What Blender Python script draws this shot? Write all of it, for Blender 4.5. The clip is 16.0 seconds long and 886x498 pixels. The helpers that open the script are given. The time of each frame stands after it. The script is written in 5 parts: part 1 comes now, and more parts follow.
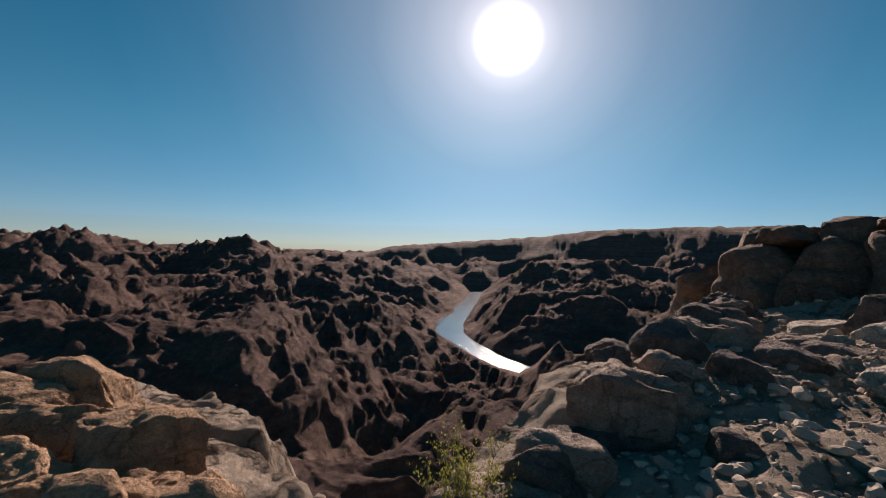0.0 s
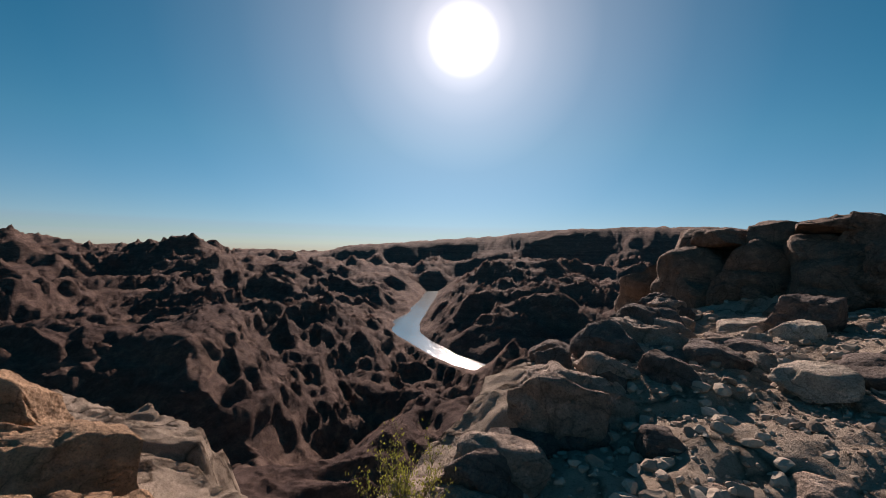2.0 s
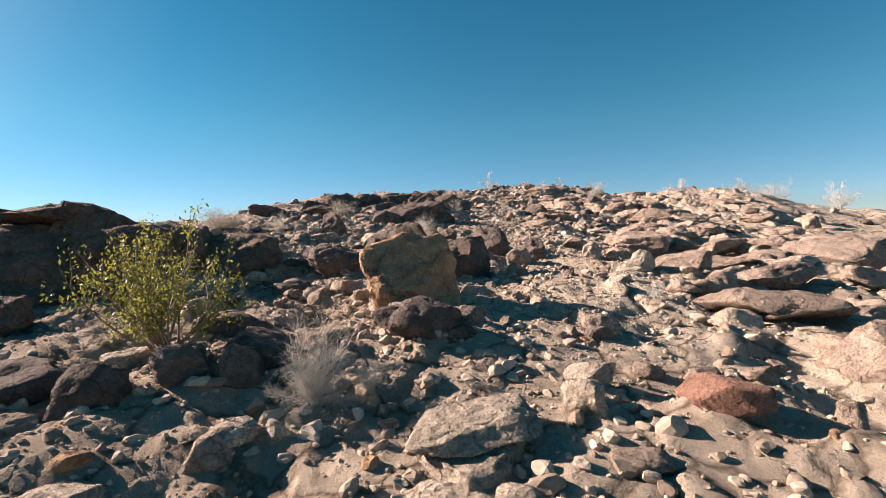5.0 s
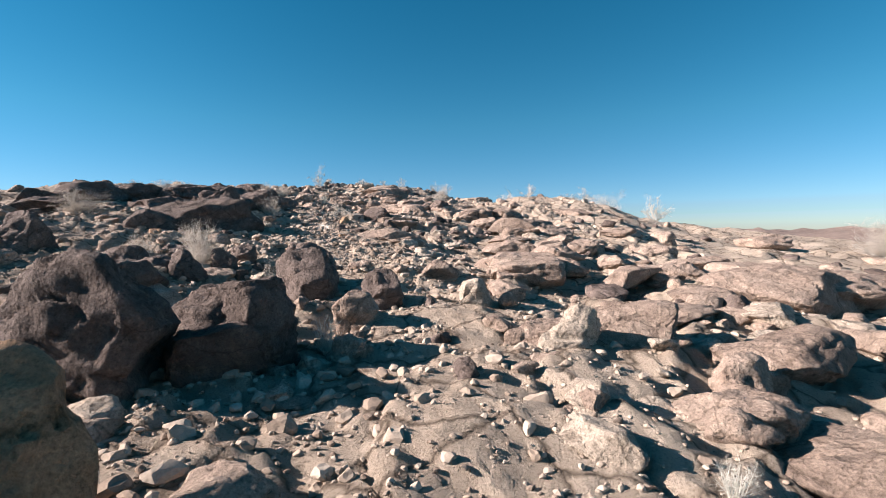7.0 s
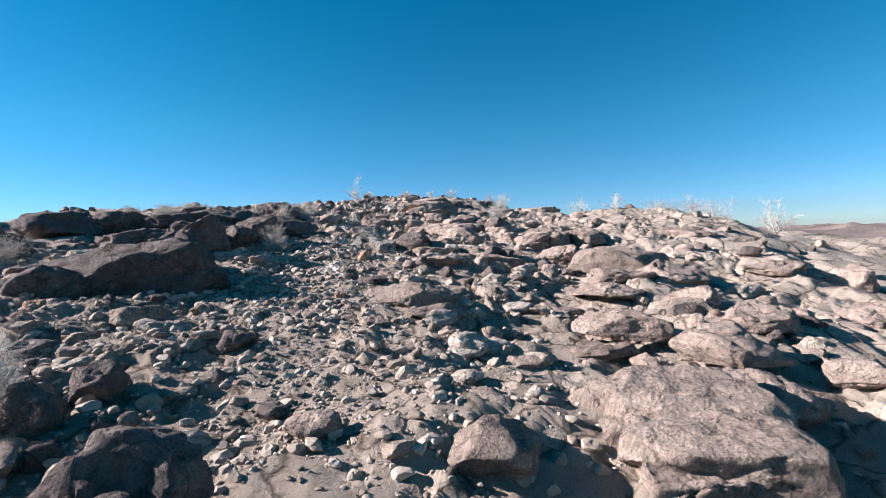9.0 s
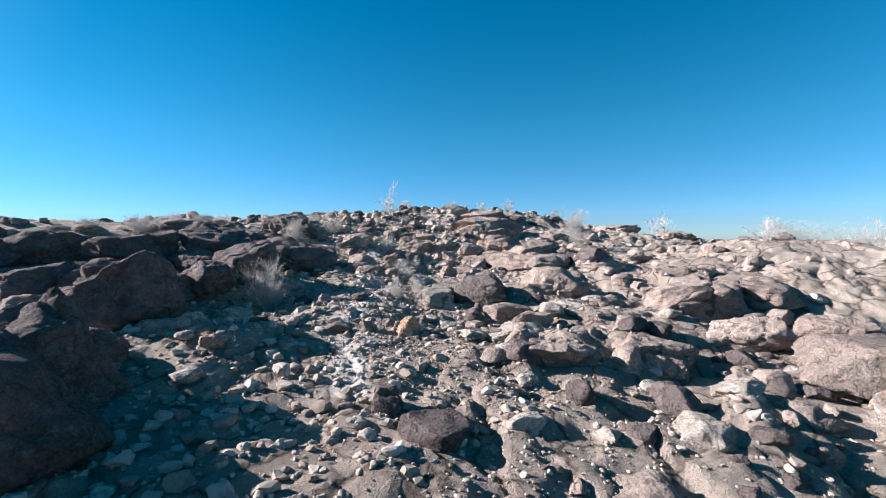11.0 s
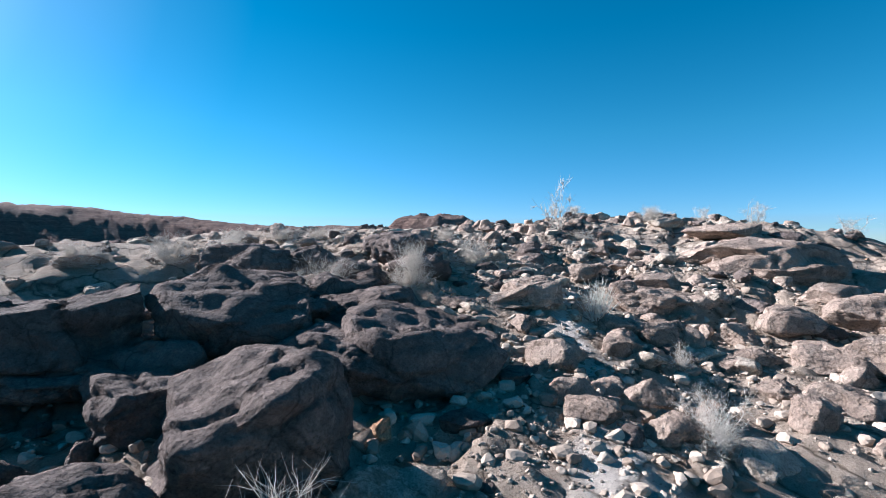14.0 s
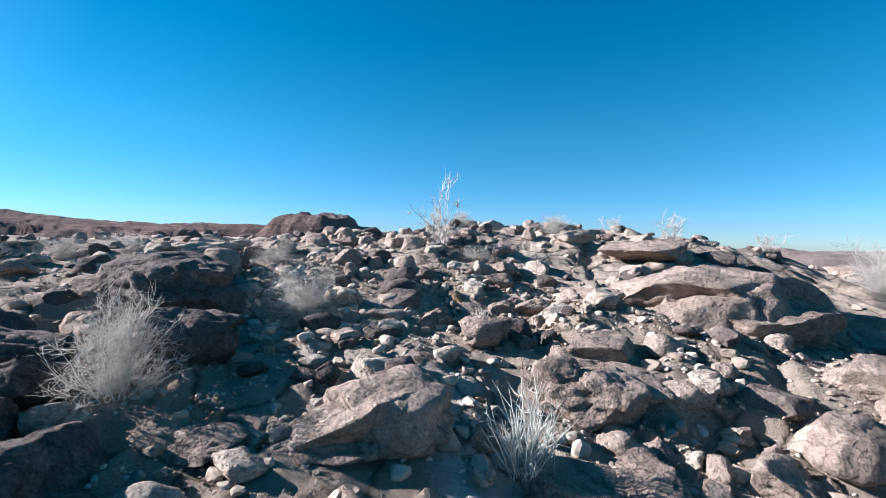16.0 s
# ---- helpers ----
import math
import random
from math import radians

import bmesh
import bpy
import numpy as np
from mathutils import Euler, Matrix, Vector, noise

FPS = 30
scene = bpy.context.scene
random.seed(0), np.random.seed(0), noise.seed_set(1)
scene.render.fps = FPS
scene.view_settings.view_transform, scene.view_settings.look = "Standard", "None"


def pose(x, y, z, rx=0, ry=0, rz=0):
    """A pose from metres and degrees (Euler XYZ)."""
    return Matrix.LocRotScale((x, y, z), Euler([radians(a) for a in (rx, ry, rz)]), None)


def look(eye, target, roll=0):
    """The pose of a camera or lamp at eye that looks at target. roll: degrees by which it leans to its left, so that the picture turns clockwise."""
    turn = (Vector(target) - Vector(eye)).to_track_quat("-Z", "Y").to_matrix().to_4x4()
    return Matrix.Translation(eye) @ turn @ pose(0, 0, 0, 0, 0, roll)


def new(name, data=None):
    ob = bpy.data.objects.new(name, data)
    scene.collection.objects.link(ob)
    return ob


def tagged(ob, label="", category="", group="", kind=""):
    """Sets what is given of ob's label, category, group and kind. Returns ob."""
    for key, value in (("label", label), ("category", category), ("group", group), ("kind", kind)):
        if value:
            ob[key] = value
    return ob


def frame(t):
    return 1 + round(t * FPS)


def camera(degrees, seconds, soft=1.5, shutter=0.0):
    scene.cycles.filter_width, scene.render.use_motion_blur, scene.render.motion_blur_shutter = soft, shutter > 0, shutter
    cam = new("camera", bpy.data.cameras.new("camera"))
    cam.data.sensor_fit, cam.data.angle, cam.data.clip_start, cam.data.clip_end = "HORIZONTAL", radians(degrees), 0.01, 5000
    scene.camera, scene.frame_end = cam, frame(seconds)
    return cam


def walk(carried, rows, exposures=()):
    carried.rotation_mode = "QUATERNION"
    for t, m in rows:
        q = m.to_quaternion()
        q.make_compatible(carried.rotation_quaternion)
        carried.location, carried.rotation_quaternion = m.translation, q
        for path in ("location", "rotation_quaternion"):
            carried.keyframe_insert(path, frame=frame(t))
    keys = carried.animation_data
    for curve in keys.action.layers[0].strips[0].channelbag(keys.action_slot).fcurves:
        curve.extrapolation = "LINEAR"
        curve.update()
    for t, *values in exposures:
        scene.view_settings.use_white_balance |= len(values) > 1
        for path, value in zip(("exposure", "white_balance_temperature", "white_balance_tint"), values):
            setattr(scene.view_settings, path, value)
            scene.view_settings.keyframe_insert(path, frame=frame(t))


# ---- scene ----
cam = camera(87.0, 16.0, 0.4)
PATH = [
    (0, (1.344, 0.155, 1.242), (-0.261, 10.025, 1.307), 1.35),
    (0.5, (1.354, 0.150, 1.249), (-0.129, 10.039, 1.304), 1.35),
    (1, (1.366, 0.149, 1.254), (-0.084, 10.043, 1.310), 1.27),
    (1.5, (1.398, 0.145, 1.269), (0.065, 10.056, 1.321), 1.28),
    (2, (1.448, 0.126, 1.307), (0.771, 10.102, 1.380), 1.22),
    (2.5, (1.497, 0.102, 1.361), (2.350, 10.065, 1.430), 0.85),
    (3, (1.498, 0.047, 1.393), (4.399, 9.616, 1.468), 0.12),
    (3.5, (1.572, -0.034, 1.423), (6.729, 8.533, 1.464), -0.99),
    (4, (1.796, -0.128, 1.418), (8.982, 6.825, 1.362), -1.68),
    (4.5, (2.205, -0.174, 1.407), (10.877, 4.802, 1.246), -1.86),
    (5, (2.750, -0.036, 1.376), (12.127, 3.427, 1.091), -1.83),
    (5.2, (3.000, 0.028, 1.380), (12.546, 2.992, 1.090), -1.80),
    (7.3, (7.677, 0.860, 1.850), (17.649, 0.208, 1.498), -0.88),
    (7.5, (8.122, 0.879, 1.950), (18.063, -0.154, 1.604), -1.03),
    (8, (9.301, 0.851, 2.190), (19.295, 0.768, 1.841), -1.80),
    (8.5, (10.529, 0.864, 2.334), (20.475, 1.855, 2.038), -1.86),
    (9, (11.575, 0.767, 2.535), (21.484, 2.095, 2.279), -2.01),
    (9.5, (12.663, 0.865, 2.812), (22.512, 2.577, 2.574), -1.70),
    (9.7, (13.036, 0.899, 2.932), (22.869, 2.708, 2.729), -1.72),
    (11.8, (18.157, 3.642, 3.494), (27.993, 5.444, 3.364), 0.71),
    (12, (18.551, 3.882, 3.559), (28.442, 5.344, 3.431), 0.58),
    (12.5, (19.523, 4.461, 3.666), (29.494, 5.211, 3.556), 0.51),
    (13, (20.472, 4.911, 3.748), (30.460, 4.448, 3.640), 0.17),
    (13.5, (21.368, 5.276, 3.897), (31.306, 6.379, 3.794), -0.43),
    (14, (22.193, 5.532, 4.027), (31.184, 9.909, 3.901), 0.42),
    (14.5, (23.066, 5.659, 4.045), (32.092, 9.962, 3.916), 0.80),
    (15, (23.937, 5.827, 4.218), (33.292, 9.358, 4.094), 1.02),
    (15.5, (24.748, 6.002, 4.331), (34.279, 9.028, 4.206), 1.02),
    (16, (25.654, 6.292, 4.397), (35.437, 8.359, 4.303), 0.81),
]
EXPOSURES = [(0.0, 0.72, 7500, 27), (3.5, 0.82, 7500, 27), (5.0, 1.66, 7700, 25), (7.5, 1.62, 6450, 19), (11.8, 1.70, 5750, 15), (16.0, 1.76, 5650, 14)]
walk(cam, [(t, look(eye, target, roll)) for t, eye, target, roll in PATH], EXPOSURES)

# ---- world and sun ----
SUN_EL, SUN_AZ = 24.6, -1.9   # degrees: height of the sun and its bearing right of +y


def bearing(el, az):
    el, az = radians(el), radians(az)
    return Vector((math.cos(el) * math.sin(az), math.cos(el) * math.cos(az), math.sin(el)))


sun_dir = bearing(SUN_EL, SUN_AZ)
world = bpy.data.worlds.new("sky")
scene.world = world
world.use_nodes = True
wn, wl = world.node_tree.nodes, world.node_tree.links
sky = wn.new("ShaderNodeTexSky")
sky.sky_type, sky.sun_disc = "NISHITA", False
sky.sun_elevation, sky.sun_rotation = radians(SUN_EL), radians(SUN_AZ)
sky.air_density, sky.dust_density, sky.ozone_density, sky.altitude = 1.0, 0.05, 1.3, 2200
bg = wn["Background"]
bg.inputs["Strength"].default_value = 0.05
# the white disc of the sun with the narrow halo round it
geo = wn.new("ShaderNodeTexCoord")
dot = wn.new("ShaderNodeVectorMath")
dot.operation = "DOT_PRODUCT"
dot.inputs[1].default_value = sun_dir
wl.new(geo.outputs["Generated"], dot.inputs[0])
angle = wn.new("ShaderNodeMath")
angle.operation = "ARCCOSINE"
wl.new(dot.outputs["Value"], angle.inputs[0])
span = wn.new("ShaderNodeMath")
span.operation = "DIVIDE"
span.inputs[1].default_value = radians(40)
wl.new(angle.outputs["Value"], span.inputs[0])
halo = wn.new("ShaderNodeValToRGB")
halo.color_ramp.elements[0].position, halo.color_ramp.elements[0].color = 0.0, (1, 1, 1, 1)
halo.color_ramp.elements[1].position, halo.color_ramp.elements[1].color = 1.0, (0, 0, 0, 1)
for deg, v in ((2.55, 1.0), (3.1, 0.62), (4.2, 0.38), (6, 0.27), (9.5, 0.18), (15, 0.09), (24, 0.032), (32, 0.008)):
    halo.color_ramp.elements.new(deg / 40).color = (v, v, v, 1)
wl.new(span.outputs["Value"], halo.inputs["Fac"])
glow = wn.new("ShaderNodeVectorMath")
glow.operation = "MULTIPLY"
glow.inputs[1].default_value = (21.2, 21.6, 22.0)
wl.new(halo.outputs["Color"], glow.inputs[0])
tone = wn.new("ShaderNodeHueSaturation")
tone.inputs["Saturation"].default_value = 1.45
tone.inputs["Hue"].default_value = 0.472
tone.inputs["Value"].default_value = 0.80
wl.new(sky.outputs["Color"], tone.inputs["Color"])
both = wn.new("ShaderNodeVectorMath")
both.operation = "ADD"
cool = wn.new("ShaderNodeVectorMath")
cool.operation = "MULTIPLY"
height = wn.new("ShaderNodeSeparateXYZ")
wl.new(geo.outputs["Generated"], height.inputs["Vector"])
band = wn.new("ShaderNodeValToRGB")
band.color_ramp.elements[0].position, band.color_ramp.elements[0].color = 0.0, (0.50, 0.70, 1.0, 1)
band.color_ramp.elements[1].position, band.color_ramp.elements[1].color = 0.22, (0.80, 0.94, 1.0, 1)
wl.new(height.outputs["Z"], band.inputs["Fac"])
wl.new(band.outputs["Color"], cool.inputs[1])
wl.new(tone.outputs["Color"], cool.inputs[0])
wl.new(cool.outputs["Vector"], both.inputs[0])
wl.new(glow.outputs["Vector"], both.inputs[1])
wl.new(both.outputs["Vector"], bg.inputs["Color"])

sun = new("sun", bpy.data.lights.new("sun", "SUN"))
sun.data.energy, sun.data.angle, sun.data.color = 4.6, radians(0.53), (1.0, 0.945, 0.88)
sun.matrix_basis = look((0, 0, 50), Vector((0, 0, 50)) - sun_dir)


# ---- materials ----
class Nodes:
    """A small help to write node materials."""

    def __init__(self, name):
        self.mat = bpy.data.materials.new(name)
        self.mat.use_nodes = True
        self.tree = self.mat.node_tree
        self.bsdf = self.tree.nodes["Principled BSDF"]

    def add(self, kind, **values):
        node = self.tree.nodes.new(kind)
        for key, value in values.items():
            setattr(node, key, value)
        return node

    def link(self, a, b):
        self.tree.links.new(a, b)

    def coords(self, scale=(1, 1, 1), space="Object"):
        tc, mp = self.add("ShaderNodeTexCoord"), self.add("ShaderNodeMapping")
        mp.inputs["Scale"].default_value = scale
        if space == "World":
            self.link(self.add("ShaderNodeNewGeometry").outputs["Position"], mp.inputs["Vector"])
        else:
            self.link(tc.outputs[space], mp.inputs["Vector"])
        return mp.outputs["Vector"]

    def noise(self, vector, scale, detail=6, rough=0.6, distort=0.0):
        n = self.add("ShaderNodeTexNoise")
        n.inputs["Scale"].default_value, n.inputs["Detail"].default_value = scale, detail
        n.inputs["Roughness"].default_value, n.inputs["Distortion"].default_value = rough, distort
        self.link(vector, n.inputs["Vector"])
        return n.outputs["Fac"]

    def ramp(self, fac, stops):
        r = self.add("ShaderNodeValToRGB")
        r.color_ramp.elements[0].position, r.color_ramp.elements[0].color = stops[0][0], (*stops[0][1], 1)
        r.color_ramp.elements[1].position, r.color_ramp.elements[1].color = stops[-1][0], (*stops[-1][1], 1)
        for at, c in stops[1:-1]:
            r.color_ramp.elements.new(at).color = (*c, 1)
        self.link(fac, r.inputs["Fac"])
        return r.outputs["Color"]

    def mix(self, fac, a, b, blend="MIX"):
        m = self.add("ShaderNodeMix", data_type="RGBA", blend_type=blend)
        for socket, v in ((m.inputs[0], fac), (m.inputs[6], a), (m.inputs[7], b)):
            if isinstance(v, bpy.types.NodeSocket):
                self.link(v, socket)
            else:
                socket.default_value = v if isinstance(v, float) else (*v, 1)
        return m.outputs[2]

    def math(self, op, a, b=0.5):
        m = self.add("ShaderNodeMath", operation=op)
        for socket, v in zip(m.inputs, (a, b)):
            if isinstance(v, bpy.types.NodeSocket):
                self.link(v, socket)
            else:
                socket.default_value = v
        return m.outputs[0]

    def bump(self, height, strength, distance, below=None):
        b = self.add("ShaderNodeBump")
        b.inputs["Strength"].default_value, b.inputs["Distance"].default_value = strength, distance
        self.link(height, b.inputs["Height"])
        if below is not None:
            self.link(below, b.inputs["Normal"])
        return b.outputs["Normal"]

    def finish(self, color, rough, normal=None, spec=0.25):
        self.bsdf.inputs["Specular IOR Level"].default_value = spec
        for value, name in ((color, "Base Color"), (rough, "Roughness"), (normal, "Normal")):
            if isinstance(value, bpy.types.NodeSocket):
                self.link(value, self.bsdf.inputs[name])
            elif value is not None:
                self.bsdf.inputs[name].default_value = (*value, 1) if isinstance(value, tuple) else value
        return self.mat


def rock_material(name, light, mid, dark, spread=0.35):
    """Weathered volcanic rock: tan grain, dark desert varnish in patches, pits and cracks."""
    n = Nodes(name)
    v = n.coords(space="World")
    patches, grain, fine = n.noise(v, 1.1, 5, 0.62, 0.4), n.noise(v, 9.0, 8, 0.7), n.noise(v, 60.0, 4, 0.7)
    base = n.ramp(patches, [(0.30, dark), (0.47, mid), (0.66, light)])
    base = n.mix(0.55, base, n.ramp(grain, [(0.3, tuple(c * 0.45 for c in mid)), (0.52, mid), (0.72, tuple(min(1, c * 1.35) for c in light))]), "MIX")
    base = n.mix(0.5, base, n.ramp(fine, [(0.32, (0.32, 0.3, 0.29)), (0.47, (1.0, 1.0, 1.0)), (0.66, (1.5, 1.47, 1.43))]), "MULTIPLY")
    crack = n.noise(n.coords((1.0, 1.0, 2.2), "World"), 3.2, 9, 0.72, 0.8)
    base = n.mix(0.8, base, n.ramp(crack, [(0.33, (0.4, 0.38, 0.36)), (0.41, (1.0, 1.0, 1.0))]), "MULTIPLY")
    warp = n.add("ShaderNodeVectorMath", operation="MULTIPLY_ADD")
    wob = n.add("ShaderNodeTexNoise")
    wob.inputs["Scale"].default_value, wob.inputs["Detail"].default_value = 2.2, 4
    n.link(v, wob.inputs["Vector"])
    n.link(wob.outputs["Color"], warp.inputs[0])
    warp.inputs[1].default_value = (0.5, 0.5, 0.5)
    n.link(v, warp.inputs[2])
    joints = n.add("ShaderNodeTexVoronoi", feature="DISTANCE_TO_EDGE")
    joints.inputs["Scale"].default_value = 1.9
    n.link(warp.outputs["Vector"], joints.inputs["Vector"])
    gap = n.ramp(joints.outputs["Distance"], [(0.0, (0.22, 0.2, 0.19)), (0.012, (0.6, 0.58, 0.56)), (0.03, (1.0, 1.0, 1.0))])
    base = n.mix(0.5, base, gap, "MULTIPLY")
    info = n.add("ShaderNodeObjectInfo")
    hs = n.add("ShaderNodeHueSaturation")
    n.link(n.math("ADD", n.math("MULTIPLY", info.outputs["Random"], spread), 1.08 - spread / 2), hs.inputs["Value"])
    n.link(base, hs.inputs["Color"])
    pits = n.add("ShaderNodeTexVoronoi")
    pits.inputs["Scale"].default_value = 26.0
    n.link(v, pits.inputs["Vector"])
    nrm = n.bump(crack, 1.0, 0.11)
    nrm = n.bump(grain, 1.0, 0.055, nrm)
    nrm = n.bump(pits.outputs["Distance"], 0.7, 0.02, nrm)
    nrm = n.bump(fine, 0.9, 0.014, nrm)
    return n.finish(hs.outputs["Color"], 0.92, nrm, 0.15)


ROCK_TAN = rock_material("tan_rock", (0.46, 0.36, 0.29), (0.335, 0.252, 0.20), (0.18, 0.135, 0.11))
ROCK_DARK = rock_material("dark_rock", (0.24, 0.188, 0.162), (0.150, 0.116, 0.100), (0.072, 0.056, 0.050))
ROCK_RED = rock_material("red_rock", (0.31, 0.175, 0.13), (0.26, 0.138, 0.10), (0.20, 0.105, 0.078))
ROCK_CLIFF = rock_material("cliff_rock", (0.25, 0.172, 0.128), (0.165, 0.112, 0.084), (0.085, 0.058, 0.046))
ROCK_ORANGE = rock_material("orange_rock", (0.54, 0.35, 0.22), (0.42, 0.26, 0.16), (0.22, 0.14, 0.095))
ROCK_PALE = rock_material("pale_rock", (0.55, 0.465, 0.38), (0.45, 0.37, 0.295), (0.33, 0.26, 0.20))


def ground_material():
    """Gravelly decomposed rock with bedrock showing through."""
    n = Nodes("gravel_ground")
    v = n.coords(space="World")
    big, mid, fine = n.noise(v, 0.35, 5, 0.6, 0.5), n.noise(v, 3.0, 10, 0.75), n.noise(v, 28.0, 8, 0.8)
    speck = n.noise(v, 75.0, 3, 0.6)
    # brown broken rock, with paler decomposed gravel on the walked side of the slope
    xyz = n.add("ShaderNodeSeparateXYZ")
    n.link(v, xyz.inputs["Vector"])
    side = n.math("SUBTRACT", xyz.outputs["Y"], n.math("MULTIPLY_ADD", xyz.outputs["X"], 0.31))
    side.node.inputs[1].links[0].from_node.inputs[2].default_value = -1.3
    side = n.math("ADD", side, n.math("MULTIPLY", n.math("SUBTRACT", big, 0.5), 9.0))
    first = n.add("ShaderNodeMapRange")
    first.inputs["From Min"].default_value, first.inputs["From Max"].default_value = 11.0, 6.0
    first.inputs["To Max"].default_value = 4.0
    n.link(xyz.outputs["X"], first.inputs["Value"])
    side = n.math("SUBTRACT", side, first.outputs["Result"])
    ridge = n.math("MULTIPLY", n.math("MAXIMUM", n.math("SUBTRACT", xyz.outputs["X"], 15.0), 0.0), 0.95)
    open_ground = n.ramp(n.math("ADD", n.math("MULTIPLY", n.math("ADD", side, ridge), 0.1), 0.5), [(0.3, (1, 1, 1)), (0.72, (0, 0, 0))])
    brown = n.ramp(big, [(0.32, (0.30, 0.225, 0.17)), (0.5, (0.41, 0.315, 0.245)), (0.68, (0.52, 0.42, 0.335))])
    buff = n.ramp(big, [(0.32, (0.46, 0.355, 0.27)), (0.5, (0.61, 0.485, 0.378)), (0.68, (0.72, 0.60, 0.48))])
    base = n.mix(open_ground, brown, buff)
    base = n.mix(0.4, base, n.ramp(mid, [(0.3, (0.28, 0.22, 0.17)), (0.55, (0.60, 0.49, 0.39)), (0.75, (0.74, 0.64, 0.54))]))
    # pale trodden dust along the upper path
    line = n.math("SUBTRACT", xyz.outputs["Y"], n.math("MULTIPLY_ADD", xyz.outputs["X"], 0.30))
    line.node.inputs[1].links[0].from_node.inputs[2].default_value = -1.85
    off = n.math("ADD", n.math("ABSOLUTE", line), n.math("MULTIPLY", n.noise(v, 1.6, 5, 0.6), 1.3))
    ahead = n.math("ABSOLUTE", n.math("SUBTRACT", xyz.outputs["X"], 25.0))
    dust = n.math("MULTIPLY", n.math("LESS_THAN", ahead, 4.5), n.ramp(off, [(0.75, (1, 1, 1)), (1.15, (0, 0, 0))]))
    base = n.mix(n.math("MULTIPLY", dust, 0.75), base, (0.78, 0.70, 0.62))
    base = n.mix(0.5, base, n.ramp(fine, [(0.3, (0.5, 0.48, 0.46)), (0.52, (1.0, 1.0, 1.0))]), "MULTIPLY")
    base = n.mix(0.5, base, n.ramp(speck, [(0.35, (0.5, 0.48, 0.46)), (0.48, (1.0, 1.0, 1.0))]), "MULTIPLY")
    warp = n.add("ShaderNodeVectorMath", operation="MULTIPLY_ADD")
    wob = n.add("ShaderNodeTexNoise")
    wob.inputs["Scale"].default_value, wob.inputs["Detail"].default_value = 2.2, 4
    n.link(v, wob.inputs["Vector"])
    n.link(wob.outputs["Color"], warp.inputs[0])
    warp.inputs[1].default_value = (0.5, 0.5, 0.5)
    n.link(v, warp.inputs[2])
    joints = n.add("ShaderNodeTexVoronoi", feature="DISTANCE_TO_EDGE")
    joints.inputs["Scale"].default_value = 1.35
    n.link(warp.outputs["Vector"], joints.inputs["Vector"])
    gap = n.ramp(joints.outputs["Distance"], [(0.0, (0.22, 0.2, 0.19)), (0.022, (0.6, 0.58, 0.56)), (0.05, (1.0, 1.0, 1.0))])
    base = n.mix(0.8, base, gap, "MULTIPLY")
    lump = n.noise(v, 9.0, 8, 0.75)
    nrm = n.bump(mid, 1.0, 0.10)
    nrm = n.bump(lump, 1.0, 0.065, nrm)
    nrm = n.bump(gap, 1.0, 0.04, nrm)
    nrm = n.bump(fine, 1.0, 0.04, nrm)
    nrm = n.bump(speck, 0.7, 0.008, nrm)
    return n.finish(base, 0.95, nrm, 0.1)


def canyon_material():
    """Far slopes: brown rock with pale scree and bands of strata."""
    n = Nodes("canyon_rock")
    v = n.coords(space="World")
    big, mid, fine = n.noise(v, 0.006, 6, 0.6, 0.9), n.noise(n.coords((1.0, 0.6, 1.6), "World"), 0.04, 9, 0.74, 1.2), n.noise(v, 0.25, 7, 0.78, 0.4)
    strata = n.noise(n.coords((0.003, 0.003, 0.09), "World"), 1.0, 5, 0.6, 0.3)
    base = n.ramp(big, [(0.36, (0.085, 0.058, 0.050)), (0.5, (0.120, 0.082, 0.066)), (0.62, (0.200, 0.138, 0.098))])
    base = n.mix(0.72, base, n.ramp(mid, [(0.36, (0.055, 0.040, 0.035)), (0.48, (0.095, 0.066, 0.054)), (0.56, (0.150, 0.104, 0.080)), (0.66, (0.270, 0.190, 0.135))]))
    base = n.mix(0.35, base, n.ramp(strata, [(0.35, (0.060, 0.040, 0.034)), (0.6, (0.180, 0.124, 0.090))]))
    base = n.mix(0.8, base, n.ramp(fine, [(0.34, (0.5, 0.5, 0.51)), (0.58, (1.15, 1.13, 1.1))]), "MULTIPLY")
    base = n.mix(1.0, base, (1.38, 1.32, 1.42), "MULTIPLY")
    # the open desert behind is paler, pinkish gravel
    xyz = n.add("ShaderNodeSeparateXYZ")
    n.link(v, xyz.inputs["Vector"])
    # slanted so the pale tint also paints side light onto the +x hill
    side = n.math("MULTIPLY_ADD", xyz.outputs["X"], -0.45)
    side.node.inputs[2].default_value = 0.0
    south = n.math("ADD", xyz.outputs["Y"], side)
    span = n.add("ShaderNodeMapRange")
    span.inputs["From Min"].default_value, span.inputs["From Max"].default_value = 150.0, -120.0
    n.link(south, span.inputs["Value"])
    pale = n.mix(0.6, n.ramp(big, [(0.35, (0.19, 0.14, 0.12)), (0.65, (0.30, 0.235, 0.20))]), n.ramp(mid, [(0.35, (0.15, 0.11, 0.095)), (0.65, (0.31, 0.245, 0.21))]))
    base = n.mix(span.outputs["Result"], base, pale)
    nrm = n.bump(mid, 1.0, 12.0)
    nrm = n.bump(fine, 1.0, 3.0, nrm)
    return n.finish(base, 0.95, nrm, 0.05)


